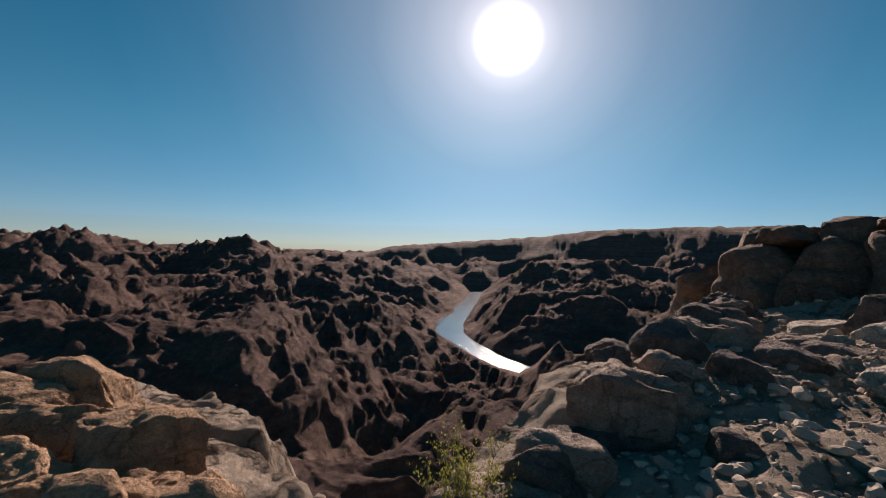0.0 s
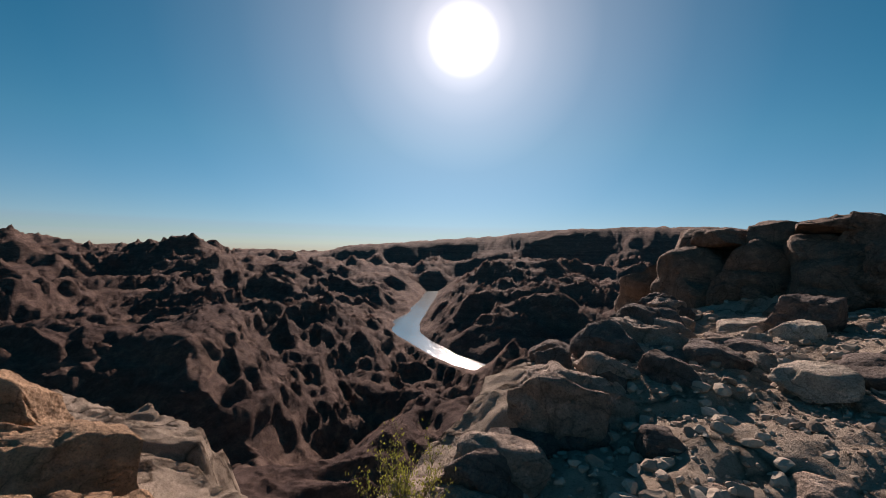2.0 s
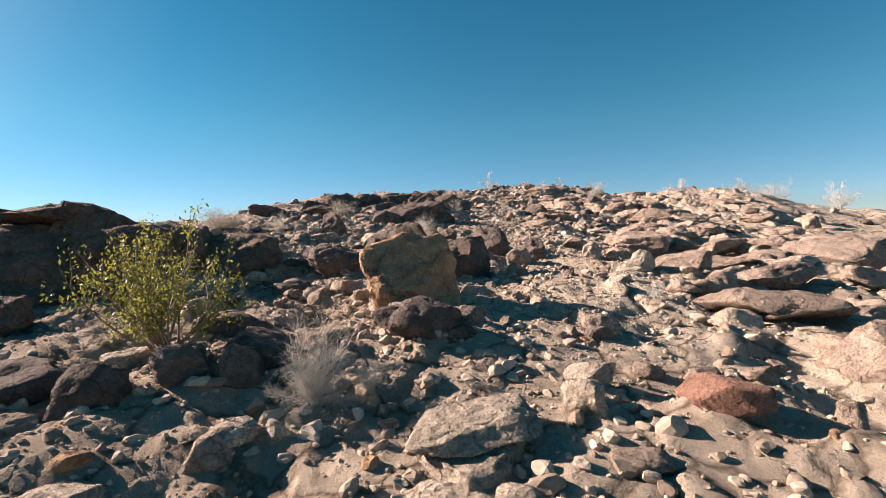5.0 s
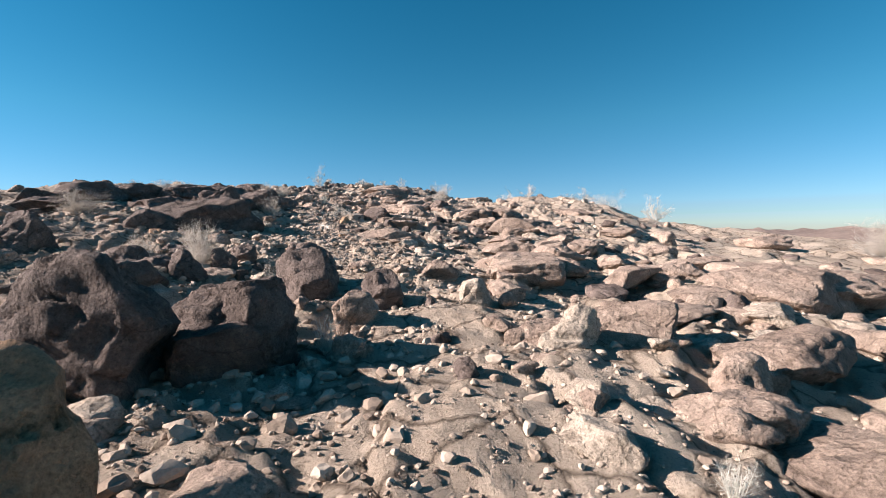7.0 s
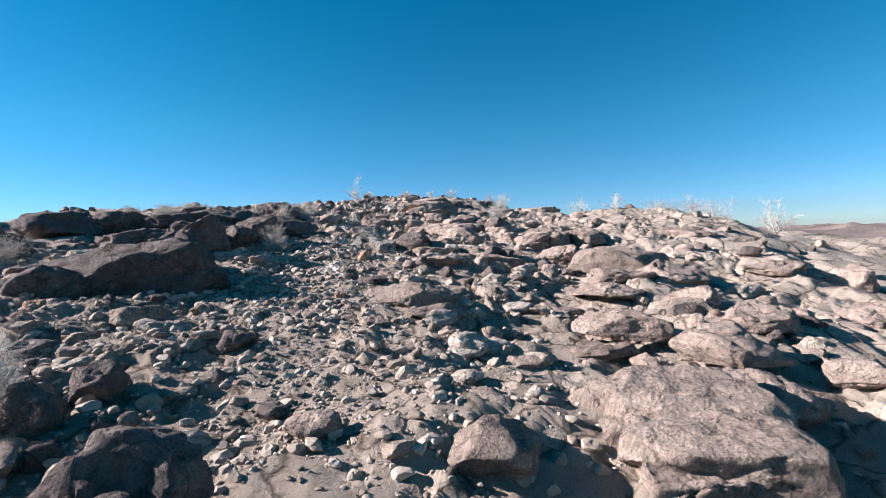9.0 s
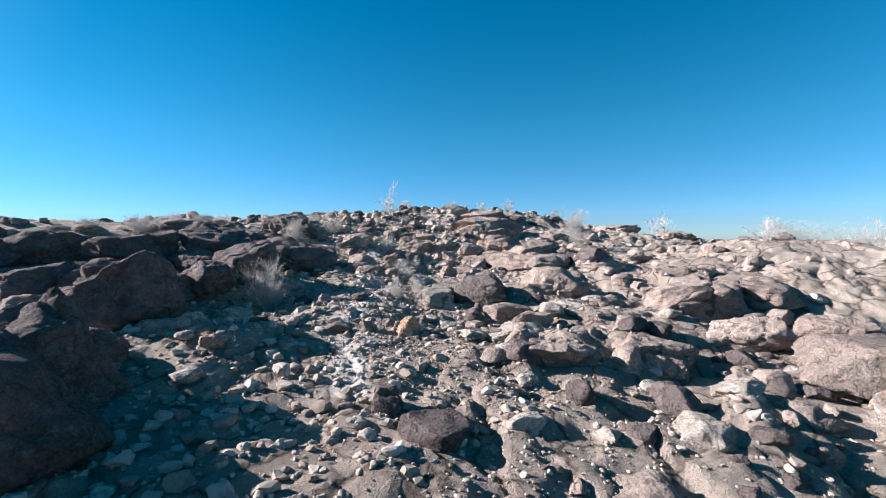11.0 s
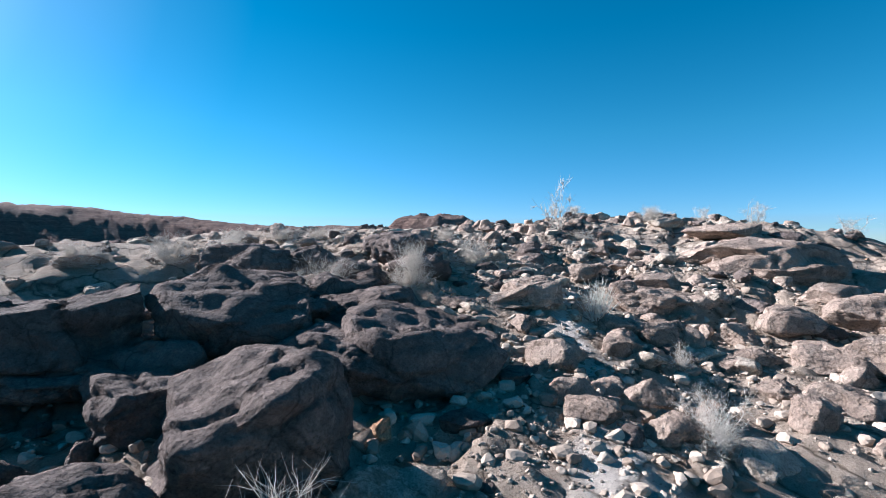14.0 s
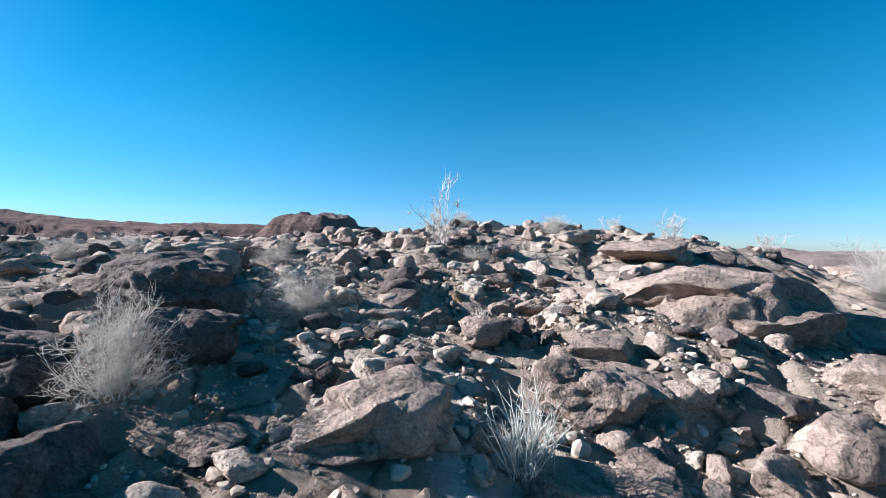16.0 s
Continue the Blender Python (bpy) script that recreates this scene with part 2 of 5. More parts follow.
def water_material():
    n = Nodes("river_water")
    v = n.coords((1, 1, 1), "World")
    swell, ripple = n.noise(v, 0.02, 3, 0.5, 0.6), n.noise(v, 0.35, 5, 0.65)
    color = n.ramp(swell, [(0.35, (0.02, 0.07, 0.10)), (0.65, (0.04, 0.11, 0.14))])
    nrm = n.bump(swell, 0.3, 1.5)
    nrm = n.bump(ripple, 1.0, 0.24, nrm)
    return n.finish(color, 0.11, nrm, 0.5)


GROUND, CANYON, WATER = ground_material(), canyon_material(), water_material()


# ---- shape of the land ----
def lattice(ix, iy, seed):
    """Repeatable random numbers 0..1 on whole-number grid points."""
    h = (ix.astype(np.int64) * 374761393 + iy.astype(np.int64) * 668265263 + seed * 1274126177) & 0x7FFFFFFF
    h = ((h ^ (h >> 13)) * 1274126177) & 0x7FFFFFFF
    return ((h ^ (h >> 16)) & 0xFFFFFF) / float(0xFFFFFF)


def vnoise(x, y, seed):
    ix, iy = np.floor(x), np.floor(y)
    fx, fy = x - ix, y - iy
    fx, fy = fx * fx * fx * (fx * (fx * 6 - 15) + 10), fy * fy * fy * (fy * (fy * 6 - 15) + 10)
    a, b = lattice(ix, iy, seed), lattice(ix + 1, iy, seed)
    c, d = lattice(ix, iy + 1, seed), lattice(ix + 1, iy + 1, seed)
    return (a * (1 - fx) + b * fx) * (1 - fy) + (c * (1 - fx) + d * fx) * fy * 1.0


def fbm(x, y, seed, octaves=5, gain=0.5):
    total, amp, norm = 0.0, 1.0, 0.0
    for k in range(octaves):
        total = total + amp * (vnoise(x, y, seed + k) - 0.5)
        norm += amp
        x, y, amp = x * 1.62 + y * 1.21 + 3.7, y * 1.62 - x * 1.21 + 1.3, amp * gain
    return total / norm * 2


def ridged(x, y, seed, octaves=6, gain=0.5):
    """Ridges and gullies, 0..1."""
    total, amp, norm, weight = 0.0, 1.0, 0.0, 1.0
    for k in range(octaves):
        r = 1 - np.abs(2 * vnoise(x, y, seed + k) - 1) * 1.15
        r = np.clip(r, 0, 1) ** 1.35
        total = total + amp * r * weight
        weight = np.clip(r * 1.4, 0.25, 1)
        norm += amp
        x, y, amp = x * 1.62 + y * 1.21 + 9.2, y * 1.62 - x * 1.21 + 5.1, amp * gain
    return total / norm


def billow(x, y, seed, octaves=4, gain=0.5):
    """Packed humps with sharp creases between them, 0..1."""
    total, amp, norm = 0.0, 1.0, 0.0
    for k in range(octaves):
        total = total + amp * np.abs(2 * vnoise(x, y, seed + k) - 1)
        norm += amp
        x, y, amp = x * 1.58 + y * 1.25 + 2.2, y * 1.58 - x * 1.25 + 6.1, amp * gain
    return total / norm


def cells(x, y, seed):
    """Voronoi plates: a random number for each plate, how far a point lies from the plate's edge, and a random tilt."""
    ix, iy = np.floor(x), np.floor(y)
    f1, f2, who, tilt = np.full(x.shape, 9.0), np.full(x.shape, 9.0), np.zeros(x.shape), np.zeros(x.shape)
    for dx in (-1, 0, 1):
        for dy in (-1, 0, 1):
            px, py = ix + dx, iy + dy
            ox, oy = x - px - 0.15 - 0.7 * lattice(px, py, seed), y - py - 0.15 - 0.7 * lattice(px, py, seed + 5)
            d = np.hypot(ox, oy)
            nearer = d < f1
            f2 = np.where(nearer, f1, np.minimum(f2, d))
            who = np.where(nearer, lattice(px, py, seed + 9), who)
            tilt = np.where(nearer, ox * (lattice(px, py, seed + 13) - 0.5) + oy * (lattice(px, py, seed + 17) - 0.35), tilt)
            f1 = np.where(nearer, d, f1)
    return who, f2 - f1, tilt


def soft(x, k=1.0):
    return np.logaddexp(0, x * k) / k


def bell(x, y, cx, cy, sx, sy):
    return np.exp(-((x - cx) / sx) ** 2 / 2 - ((y - cy) / sy) ** 2 / 2)


def polyline_distance(x, y, points):
    best = np.full(x.shape, 1e9)
    for (ax, ay), (bx, by) in zip(points, points[1:]):
        dx, dy = bx - ax, by - ay
        s = np.clip(((x - ax) * dx + (y - ay) * dy) / (dx * dx + dy * dy), 0, 1)
        best = np.minimum(best, np.hypot(x - ax - s * dx, y - ay - s * dy))
    return best


def inside(x, y, points):
    """Whether points lie inside a closed outline."""
    res = np.zeros(x.shape, bool)
    for (ax, ay), (bx, by) in zip(points, points[1:] + points[:1]):
        cross = (ay > y) != (by > y)
        res ^= cross & (x < (bx - ax) * (y - ay) / (by - ay + 1e-12) + ax)
    return res


# outline of the flat-topped spur on which the walk goes, seen from above
SPUR = [(-14, 7), (-7, 6.6), (-4.4, 5.6), (-2.6, 4.7), (-1.6, 3.9), (-0.9, 3.0), (-0.3, 2.4), (0.6, 2.3), (1.3, 3.0), (2.1, 4.3), (3.1, 5.9), (4.1, 8.2), (5.0, 10.4), (5.6, 12.6), (7.0, 16.5), (8.6, 17.6), (11, 17.4), (15, 19), (19, 17), (24, 18),
        (30, 21), (36, 24), (42, 23), (50, 19), (62, 12), (75, -10), (70, -50), (30, -60), (-40, -50), (-60, -10)]
RIVER_TURNS = [(polar_d * math.sin(radians(a)), polar_d * math.cos(radians(a))) for a, polar_d in
               ((34, 600), (20, 660), (8, 716), (0.4, 752), (-1.9, 790), (-4.2, 851), (-6.4, 940), (-7.9, 1037), (-7.9, 1169), (-6.6, 1433), (-5.6, 1797), (-5.0, 2200))]
# the side canyon that falls from the foot of the spur to the river
GORGE = [(polar_d * math.sin(radians(a)), polar_d * math.cos(radians(a))) for a, polar_d in ((2, 735), (-5, 590), (-10, 450), (-18, 340), (-34, 280), (-60, 330))]


def eased(points, steps):
    """A smooth line through the given points."""
    p = [points[0]] + points + [points[-1]]
    out = []
    for k in range(1, len(p) - 2):
        for s in range(steps):
            t = s / steps
            out.append(tuple(0.5 * (2 * p[k][c] + (p[k + 1][c] - p[k - 1][c]) * t + (2 * p[k - 1][c] - 5 * p[k][c] + 4 * p[k + 1][c] - p[k + 2][c]) * t * t
                                    + (3 * p[k][c] - p[k - 1][c] - 3 * p[k + 1][c] + p[k + 2][c]) * t ** 3) for c in (0, 1)))
    return out + [points[-1]]


RIVER = eased(RIVER_TURNS, 5)
RIVER_Z = -180.0
# single hills and mesas: bearing right of +y, distance, height of the top, width across, width along, squareness
HILLS = ((-53, 1900, 34, 365, 300), (-48.5, 1150, 20, 90, 160), (-41.5, 2300, 3, 465, 300), (-32, 1250, 20, 82, 240), (-36.5, 1300, -4, 170, 200), (-26.8, 1500, -49, 155, 300),
         (-22, 3800, -12, 420, 250), (-13, 3400, 46, 288, 300), (-6, 3300, 66, 310, 300), (0.5, 3100, 94, 365, 300), (8, 3000, 122, 332, 300), (15.3, 3000, 143, 465, 400), (20.3, 3000, 163, 465, 400),
         (25.5, 3000, 164, 560, 400), (34, 3000, 128, 560, 400), (42, 2950, 104, 560, 400), (50, 2800, 98, 600, 400), (57, 2600, 98, 500, 400), (60, 1250, 62, 70, 120), (61.8, 1250, 75, 60, 120),
         (64.2, 1250, 78, 62, 120), (66.4, 1250, 77, 58, 120), (68.6, 1250, 52, 70, 120), (-44.9, 430, -56, 105, 100), (-25.1, 620, -82, 133, 90), (6.0, 640, -152, 46, 50), (6.4, 1500, -20, 166, 260), (2, 1350, -79, 100, 200))



def far_height(x, y):
    d = polyline_distance(x, y, RIVER)
    far, az = np.hypot(x, y), np.degrees(np.arctan2(x, y))
    gorge = polyline_distance(x + 30 * fbm(x / 120, y / 120, 5, 3), y + 30 * fbm(x / 120, y / 120, 6, 3), GORGE)
    wx, wy = x + 85 * fbm(x / 260, y / 260, 3, 4), y + 85 * fbm(x / 260, y / 260, 7, 4)
    ridge = ridged(wx / 400, wy / 400, 11, 6, 0.52)
    rise = 1 - np.exp(-np.minimum(np.maximum(d - 24, -8), np.maximum(gorge - 15, 0) * 1.7 + 60) / 230)
    z = RIVER_Z - 6 + 128 * rise + (ridge - 0.40) * np.interp(far, (150, 450, 950), (60, 105, 135)) * (1 - np.exp(-d / 140))
    for a, dist, top, across, along in HILLS:
        s, c = math.sin(radians(a)), math.cos(radians(a))
        u, v = (x - dist * s) * c - (y - dist * c) * s, (x - dist * s) * s + (y - dist * c) * c
        w = np.exp(-(np.abs(u / across) ** 2.6 + np.abs(v / along) ** 2.6) / 1.2)
        z = z * (1 - w) + np.maximum(z, top + (15 if dist < 2500 else 14) * (ridge - 0.5) * np.clip(dist / 1500, 0.3, 1.2)) * w
    # buttresses and gullies, finer and finer
    near_far = np.interp(far, (60, 350, 600, 1100, 2200, 2700), (0.5, 0.8, 0.9, 1.0, 0.5, 0.3)) * np.where(az > 52, 0.4, 1.0)
    z = z + near_far * (44 * (ridged(wx / 135, wy / 135, 19, 5, 0.58) - 0.42) + 17 * (ridged(wx / 46, wy / 46, 23, 4, 0.5) - 0.4) + 6 * (ridged(x / 17, y / 17, 27, 3, 0.55) - 0.4)) * np.clip(d / 110 - 0.2, 0, 1)
    # lava beds that break off in cliffs
    band = (z + 9 * fbm(x / 150, y / 150, 17, 4)) / 21
    part = band - np.floor(band)
    z = z + 0.24 * 21 * (np.floor(band) + np.clip((part - 0.62) / 0.3, 0, 1) - band) * np.clip(d / 130 - 0.2, 0, 1) * np.interp(far, (1500, 2600), (1, 0.35))
    # the open desert behind, with ranges at its far side
    south = 1 / (1 + np.exp((y + 0.25 * x - 60) / 90))
    plain = -75 + 10 * fbm(x / 400, y / 400, 31, 4)
    rng = ridged(wx / 700, wy / 700, 41, 6, 0.5)
    plain = plain + 105 * np.clip((far - 1500) / 1600, 0, 1) * rng
    z = z * (1 - south) + plain * south
    # the gorge leaves the river open to sight from the rim
    dip = np.interp(az, (-20, -13, -10.5, -9, -8, -6.4, -4.2, -1.9, 0.4, 2.5, 9, 14), (-6, 5.0, 9.0, 10.3, 10.8, 11.7, 12.9, 13.8, 14.4, 13.2, 5, -6))
    bank = np.interp(az, (-18, -9, -8, -6.4, -4.2, -1.9, 0.4, 9), (1300, 1030, 985, 920, 835, 775, 735, 700))
    low = 0 - far * np.tan(np.radians(dip))
    z = np.where((far < bank) & (far > 60), np.minimum(z, low + 0.12 * (z - low)), z)
    d2 = np.exp(-(d / 29.0) ** 6)
    return z * (1 - d2) + np.minimum(z, RIVER_Z - 4) * d2


def near_base(x, y):
    """The broad lie of the spur's top, without its small relief."""
    z = -0.55 + 0.107 * x + 0.062 * y
    z = z + 0.12 * bell(x, y, 7.5, 1.5, 2.2, 3.0) + 0.15 * bell(x, y, 34, 7.5, 4, 4) + 0.85 * bell(x, y, 38.3, 7, 2.6, 5.5) - 0.17 * soft(x - 40, 0.6)
    z = z - 0.05 * soft(-(y + 5), 0.8) - 0.045 * soft(y - 14, 0.6)
    z = z + 0.35 * bell(x, y, 13, 14.5, 4.5, 2.6) + 0.25 * bell(x, y, 27, 9.5, 4, 3)
    z = z + 0.50 * bell(x, y, 34.5, 3.5, 3.0, 2.2) + 1.1 * bell(x, y, 28.8, -4.4, 2.8, 3.0) + 0.35 * bell(x, y, 31, 10.5, 3, 2.5) + 0.7 * bell(x, y, 27, 15.5, 5, 2.2)
    z = z - 0.30 * soft(y - 8.4, 1.3) / (1 + np.exp((x - 13.0) / 1.0))
    return z - 0.1 * soft(-(x + 8), 0.6)


def relief(x, y):
    """Ledges, plates and humps of the bedrock."""
    wx, wy = x + 0.5 * fbm(x / 1.7, y / 1.7, 51, 3), y + 0.5 * fbm(x / 1.7, y / 1.7, 57, 3)
    big, edge, lean = cells(wx / 2.1, wy / 1.4, 61)
    small, edge2, lean2 = cells(wx / 0.72 + 3, wy / 0.52, 71)
    stony = np.clip(0.62 + 1.5 * fbm(x / 5, y / 5, 77, 3), 0.1, 1)
    z = (0.15 * (big - 0.5) + 0.08 * lean) * np.clip(edge * 14, 0.1, 1) + 0.09 * (small - 0.5) * np.clip(edge2 * 9, 0.1, 1) * stony
    z = z - 0.06 * np.exp(-(edge / 0.025) ** 2)
    # layers of rock that have scaled off in steps
    layer = (0.42 * fbm(wx / 2.6, wy / 1.7, 141, 4) + 0.12 * fbm(x / 0.5, y / 0.5, 147, 3)) / 0.085
    part = layer - np.floor(layer)
    z = z + 0.085 * (np.floor(layer) + np.clip((part - 0.82) / 0.18, 0, 1) + 0.25 * part) * 0.65
    wx, wy = x + 0.12 * fbm(x / 0.4, y / 0.4, 121, 3), y + 0.12 * fbm(x / 0.4, y / 0.4, 127, 3)
    rubble = 0.085 * billow(wx / 0.55, wy / 0.42, 131, 4, 0.6) * stony + 0.03 * billow(wx / 0.2, wy / 0.17, 137, 2, 0.6)
    return z + rubble - 0.08 + 0.10 * fbm(x / 3, y / 3, 81, 4)


def path_flat(x, y):
    """Where the ground is trodden or washed smooth."""
    way = polyline_distance(x, y, [(-3, -1), (4, 0.2), (11, 0.9), (18, 3.4), (25, 5.7), (34, 9)])
    fan = polyline_distance(x, y, [(2.2, 1.5), (3.6, 3.2), (4.8, 5.0)])
    return np.clip(1.0 - np.minimum(way / 1.25, fan / 2.2), 0, 1)


def land(x, y):
    wx = x + 1.0 * fbm(x / 4.5, y / 4.5, 101, 3) + 0.35 * fbm(x / 1.1, y / 1.1, 105, 3)
    wy = y + 1.0 * fbm(x / 4.5, y / 4.5, 111, 3) + 0.35 * fbm(x / 1.1, y / 1.1, 115, 3)
    out = polyline_distance(wx, wy, SPUR + SPUR[:1])
    inn = inside(wx, wy, SPUR)
    e = np.where(inn, 0.0, out)
    north = np.clip((y + 0.15 * x + 0.5) / 4.5, 0, 1)
    slope = 0.32 * (1 - north) + 1.75 * north
    # the rim breaks off in ledges and ribs
    fall = np.clip(e + (1.0 * fbm(x / 2.4, y / 2.4, 91, 5) + 1.6 * fbm(x / 9, y / 9, 93, 3)) * np.clip(e / 1.5, 0, 1), 0, None)
    k = 1.5 + 0.5 * fbm(x / 5, y / 5, 97, 2)
    t = fall / k
    ledge = (np.floor(t) + np.clip((t - np.floor(t) - 0.5) / 0.45, 0, 1)) * k
    fall = fall + (ledge - fall) * np.clip(north, 0, 1) * 0.85
    plates, rim, lean = cells(x / 0.9 + 0.4 * fbm(x, y, 99, 2), y / 0.7, 98)
    crag = ((0.26 * (plates - 0.5) + 0.26 * lean) * np.clip(rim * 7, 0, 1) + 0.22 * fbm(x / 0.8, y / 0.8, 95, 5, 0.6)) * np.clip(fall / 1.5, 0, 1)
    close = e < 60
    fine = np.zeros(x.shape)
    if close.any():
        fine[close] = relief(x[close], y[close]) * (1 - 0.45 * path_flat(x[close], y[close]))
    near = near_base(x, y) + fine - fall * slope + crag + 0.06 * np.maximum(fall - 25, 0) * slope
    far = np.full(x.shape, -1e6)
    need = e > 3
    if need.any():
        far[need] = far_height(x[need], y[need])
    return np.maximum(near, far)
# ---- end of land ----


def grid_mesh(name, xs, ys, material, fn):
    gx, gy = np.meshgrid(xs, ys)
    gz = fn(gx, gy)
    return sheet(name, gx, gy, gz, material)


def sheet(name, gx, gy, gz, material):
    """A mesh sheet over a grid of points."""
    rows, cols = gx.shape
    me = bpy.data.meshes.new(name)
    me.vertices.add(rows * cols)
    me.vertices.foreach_set("co", np.stack([gx, gy, gz], -1).astype(np.float32).ravel())
    i = np.arange(rows * cols).reshape(rows, cols)
    q = np.stack([i[:-1, :-1], i[:-1, 1:], i[1:, 1:], i[1:, :-1]], -1).reshape(-1, 4)
    me.loops.add(q.size)
    me.loops.foreach_set("vertex_index", q.ravel().astype(np.int32))
    me.polygons.add(len(q))
    me.polygons.foreach_set("loop_start", np.arange(0, q.size, 4, dtype=np.int32))
    me.polygons.foreach_set("loop_total", np.full(len(q), 4, dtype=np.int32))
    me.polygons.foreach_set("use_smooth", np.ones(len(q), dtype=bool))
    me.update(calc_edges=True)
    me.materials.append(material)
    return new(name, me)


def grown(lo, hi, fine, ratio, far_lo, far_hi):
    """Grid lines: even between lo and hi, wider and wider beyond."""
    mid = list(np.arange(lo, hi, fine))
    up, step = [], fine
    v = mid[-1]
    while v < far_hi:
        step *= ratio
        v += step
        up.append(v)
    down, step, v = [], fine, mid[0]
    while v > far_lo:
        step *= ratio
        v -= step
        down.append(v)
    return np.array(down[::-1] + mid + up)


ground = grid_mesh("ground", grown(-3.5, 33, 0.056, 1.05, -60, 90), grown(-4.5, 11.5, 0.056, 1.05, -60, 60), GROUND, land)
tagged(ground, "stony tan desert ground with gravel and bedrock ledges", "ground", kind="structure")


def polar_sheet():
    az = np.concatenate([np.radians(np.arange(-60, 75, 0.2)), np.radians(np.arange(75, 300.01, 0.9))])
    rad = np.concatenate([np.geomspace(28, 2000, 440), np.geomspace(2030, 4900, 50)])
    a, r = np.meshgrid(az, rad)
    x, y = r * np.sin(a), r * np.cos(a)
    z = land(x, y) - 1.2 * np.clip((90 - r) / 20, 0, 1)
    return sheet("canyon_land", x, y, z, CANYON)


canyon = tagged(polar_sheet(), "brown rocky canyon slopes, mesas and far desert ranges", "canyon", kind="structure")


def river():
    """A strip of water that follows the canyon's bed."""
    centre = [Vector((x, y, 0)) for x, y in RIVER]
    xs, ys = [], []
    for k, c in enumerate(centre):
        ahead = (centre[min(k + 1, len(centre) - 1)] - centre[max(k - 1, 0)]).normalized()
        side = Vector((ahead.y, -ahead.x, 0))
        row = [c + side * w for w in np.linspace(-60, 60, 9)]
        xs.append([p.x for p in row])
        ys.append([p.y for p in row])
    gx, gy = np.array(xs), np.array(ys)
    return tagged(sheet("river_water", gx, gy, np.full(gx.shape, RIVER_Z), WATER), "blue-grey river glittering in the low sun", "river", kind="structure")


river()


# ---- rocks ----
def ico(level):
    bm = bmesh.new()
    bmesh.ops.create_icosphere(bm, subdivisions=level, radius=1.0)
    co = np.array([v.co[:] for v in bm.verts])
    tri = np.array([[v.index for v in f.verts] for f in bm.faces])
    bm.free()
    return co, tri


ICO = {k: ico(k) for k in (1, 2, 3, 4, 5)}


def mesh_of(name, co, tri, material, smooth=True):
    me = bpy.data.meshes.new(name)
    me.vertices.add(len(co))
    me.vertices.foreach_set("co", np.asarray(co, np.float32).ravel())
    me.loops.add(tri.size)
    me.loops.foreach_set("vertex_index", tri.ravel().astype(np.int32))
    me.polygons.add(len(tri))
    me.polygons.foreach_set("loop_start", np.arange(0, tri.size, 3, dtype=np.int32))
    me.polygons.foreach_set("loop_total", np.full(len(tri), 3, dtype=np.int32))
    me.polygons.foreach_set("use_smooth", np.full(len(tri), smooth, dtype=bool))
    me.update(calc_edges=True)
    me.materials.append(material)
    return me


def rock_points(level, size, rng, box=0.55, cuts=7, rough=1.0):
    """Points of one rock of about the given size: a rounded block with flattened faces, ledges, pits and chips."""
    p, tri = ICO[level]
    p4 = p / (np.abs(p) ** 4).sum(1, keepdims=True) ** 0.25
    q = p * (1 - box) + p4 * box * 0.92
    for _ in range(cuts):
        n = rng.normal(size=3)
        n[2] = n[2] * 0.6 + 0.15
        n /= np.linalg.norm(n)
        over = np.maximum(q @ n - rng.uniform(0.52, 0.88), 0)
        q = q - over[:, None] * n * 0.96
    dims = np.array(size) / 2
    q = q * dims
    g = float(np.cbrt(np.prod(dims)))
    off = rng.uniform(-50, 50, 3)
    amount = np.empty(len(q))
    for i, v in enumerate(q):
        a = Vector((v[0] / g + off[0], v[1] / g + off[1], v[2] / g + off[2]))
        s = Vector((v[0] / g * 0.7 + off[1], v[1] / g * 0.7 + off[2], v[2] / g * 3.2 + off[0]))
        c = noise.noise(a * 1.3 + Vector((7, 3, 1)))
        amount[i] = (0.13 * noise.fractal(a * 0.9, 0.8, 2.1, 3) + 0.08 * noise.fractal(s, 0.8, 2.2, 3) - 0.05 * abs(noise.noise(a * 2.4)) + 0.034 * noise.fractal(a * 5, 0.7, 2.2, 3)
                     - 0.09 * math.exp(-((c / 0.035) ** 2)))
    q = q + p / np.linalg.norm(p, axis=1, keepdims=True) * (amount * g * rough)[:, None]
    return q, tri


KINDS = {
    "T": ("tan_boulder", ROCK_TAN, "weathered tan-brown volcanic boulder on stony ground", 0.62),
    "D": ("dark_boulder", ROCK_DARK, "dark varnished volcanic boulder with a pitted face", 0.35),
    "O": ("orange_boulder", ROCK_ORANGE, "warm orange-brown boulder with a rough cracked face", 0.82),
    "R": ("red_boulder", ROCK_RED, "reddish rounded boulder lying on pale gravel", 0.35),
    "P": ("pale_boulder", ROCK_PALE, "pale buff rock worn smooth beside the path", 0.5),
}
FOOT = []


def outcrop(blocks, label, material, seed):
    """A cliff of great blocks that lean on one another: centre, foot, width, depth, height and turn of each."""
    x0, y0, z0 = blocks[0][:3]
    root = tagged(new("cliff_outcrop"), label, "rock", group="cliff outcrops at the rim")
    root.empty_display_size = 0.2
    root.matrix_basis = pose(x0, y0, z0)
    for k, (x, y, z, w, d, h, yaw) in enumerate(blocks):
        rng = np.random.default_rng(seed + k)
        q, tri = rock_points(5, (w * 1.3, d * 1.3, h * 1.12), rng, 0.88, 13, 0.85)
        block = new("rock_block", mesh_of("rock_block", q, tri, material))
        block.parent = root
        block.matrix_basis = pose(x - x0, y - y0, z - z0 + h / 2, 0, rng.uniform(-4, 4), yaw)
        FOOT.append((x, y, 0.5 * max(w, d)))
    return root


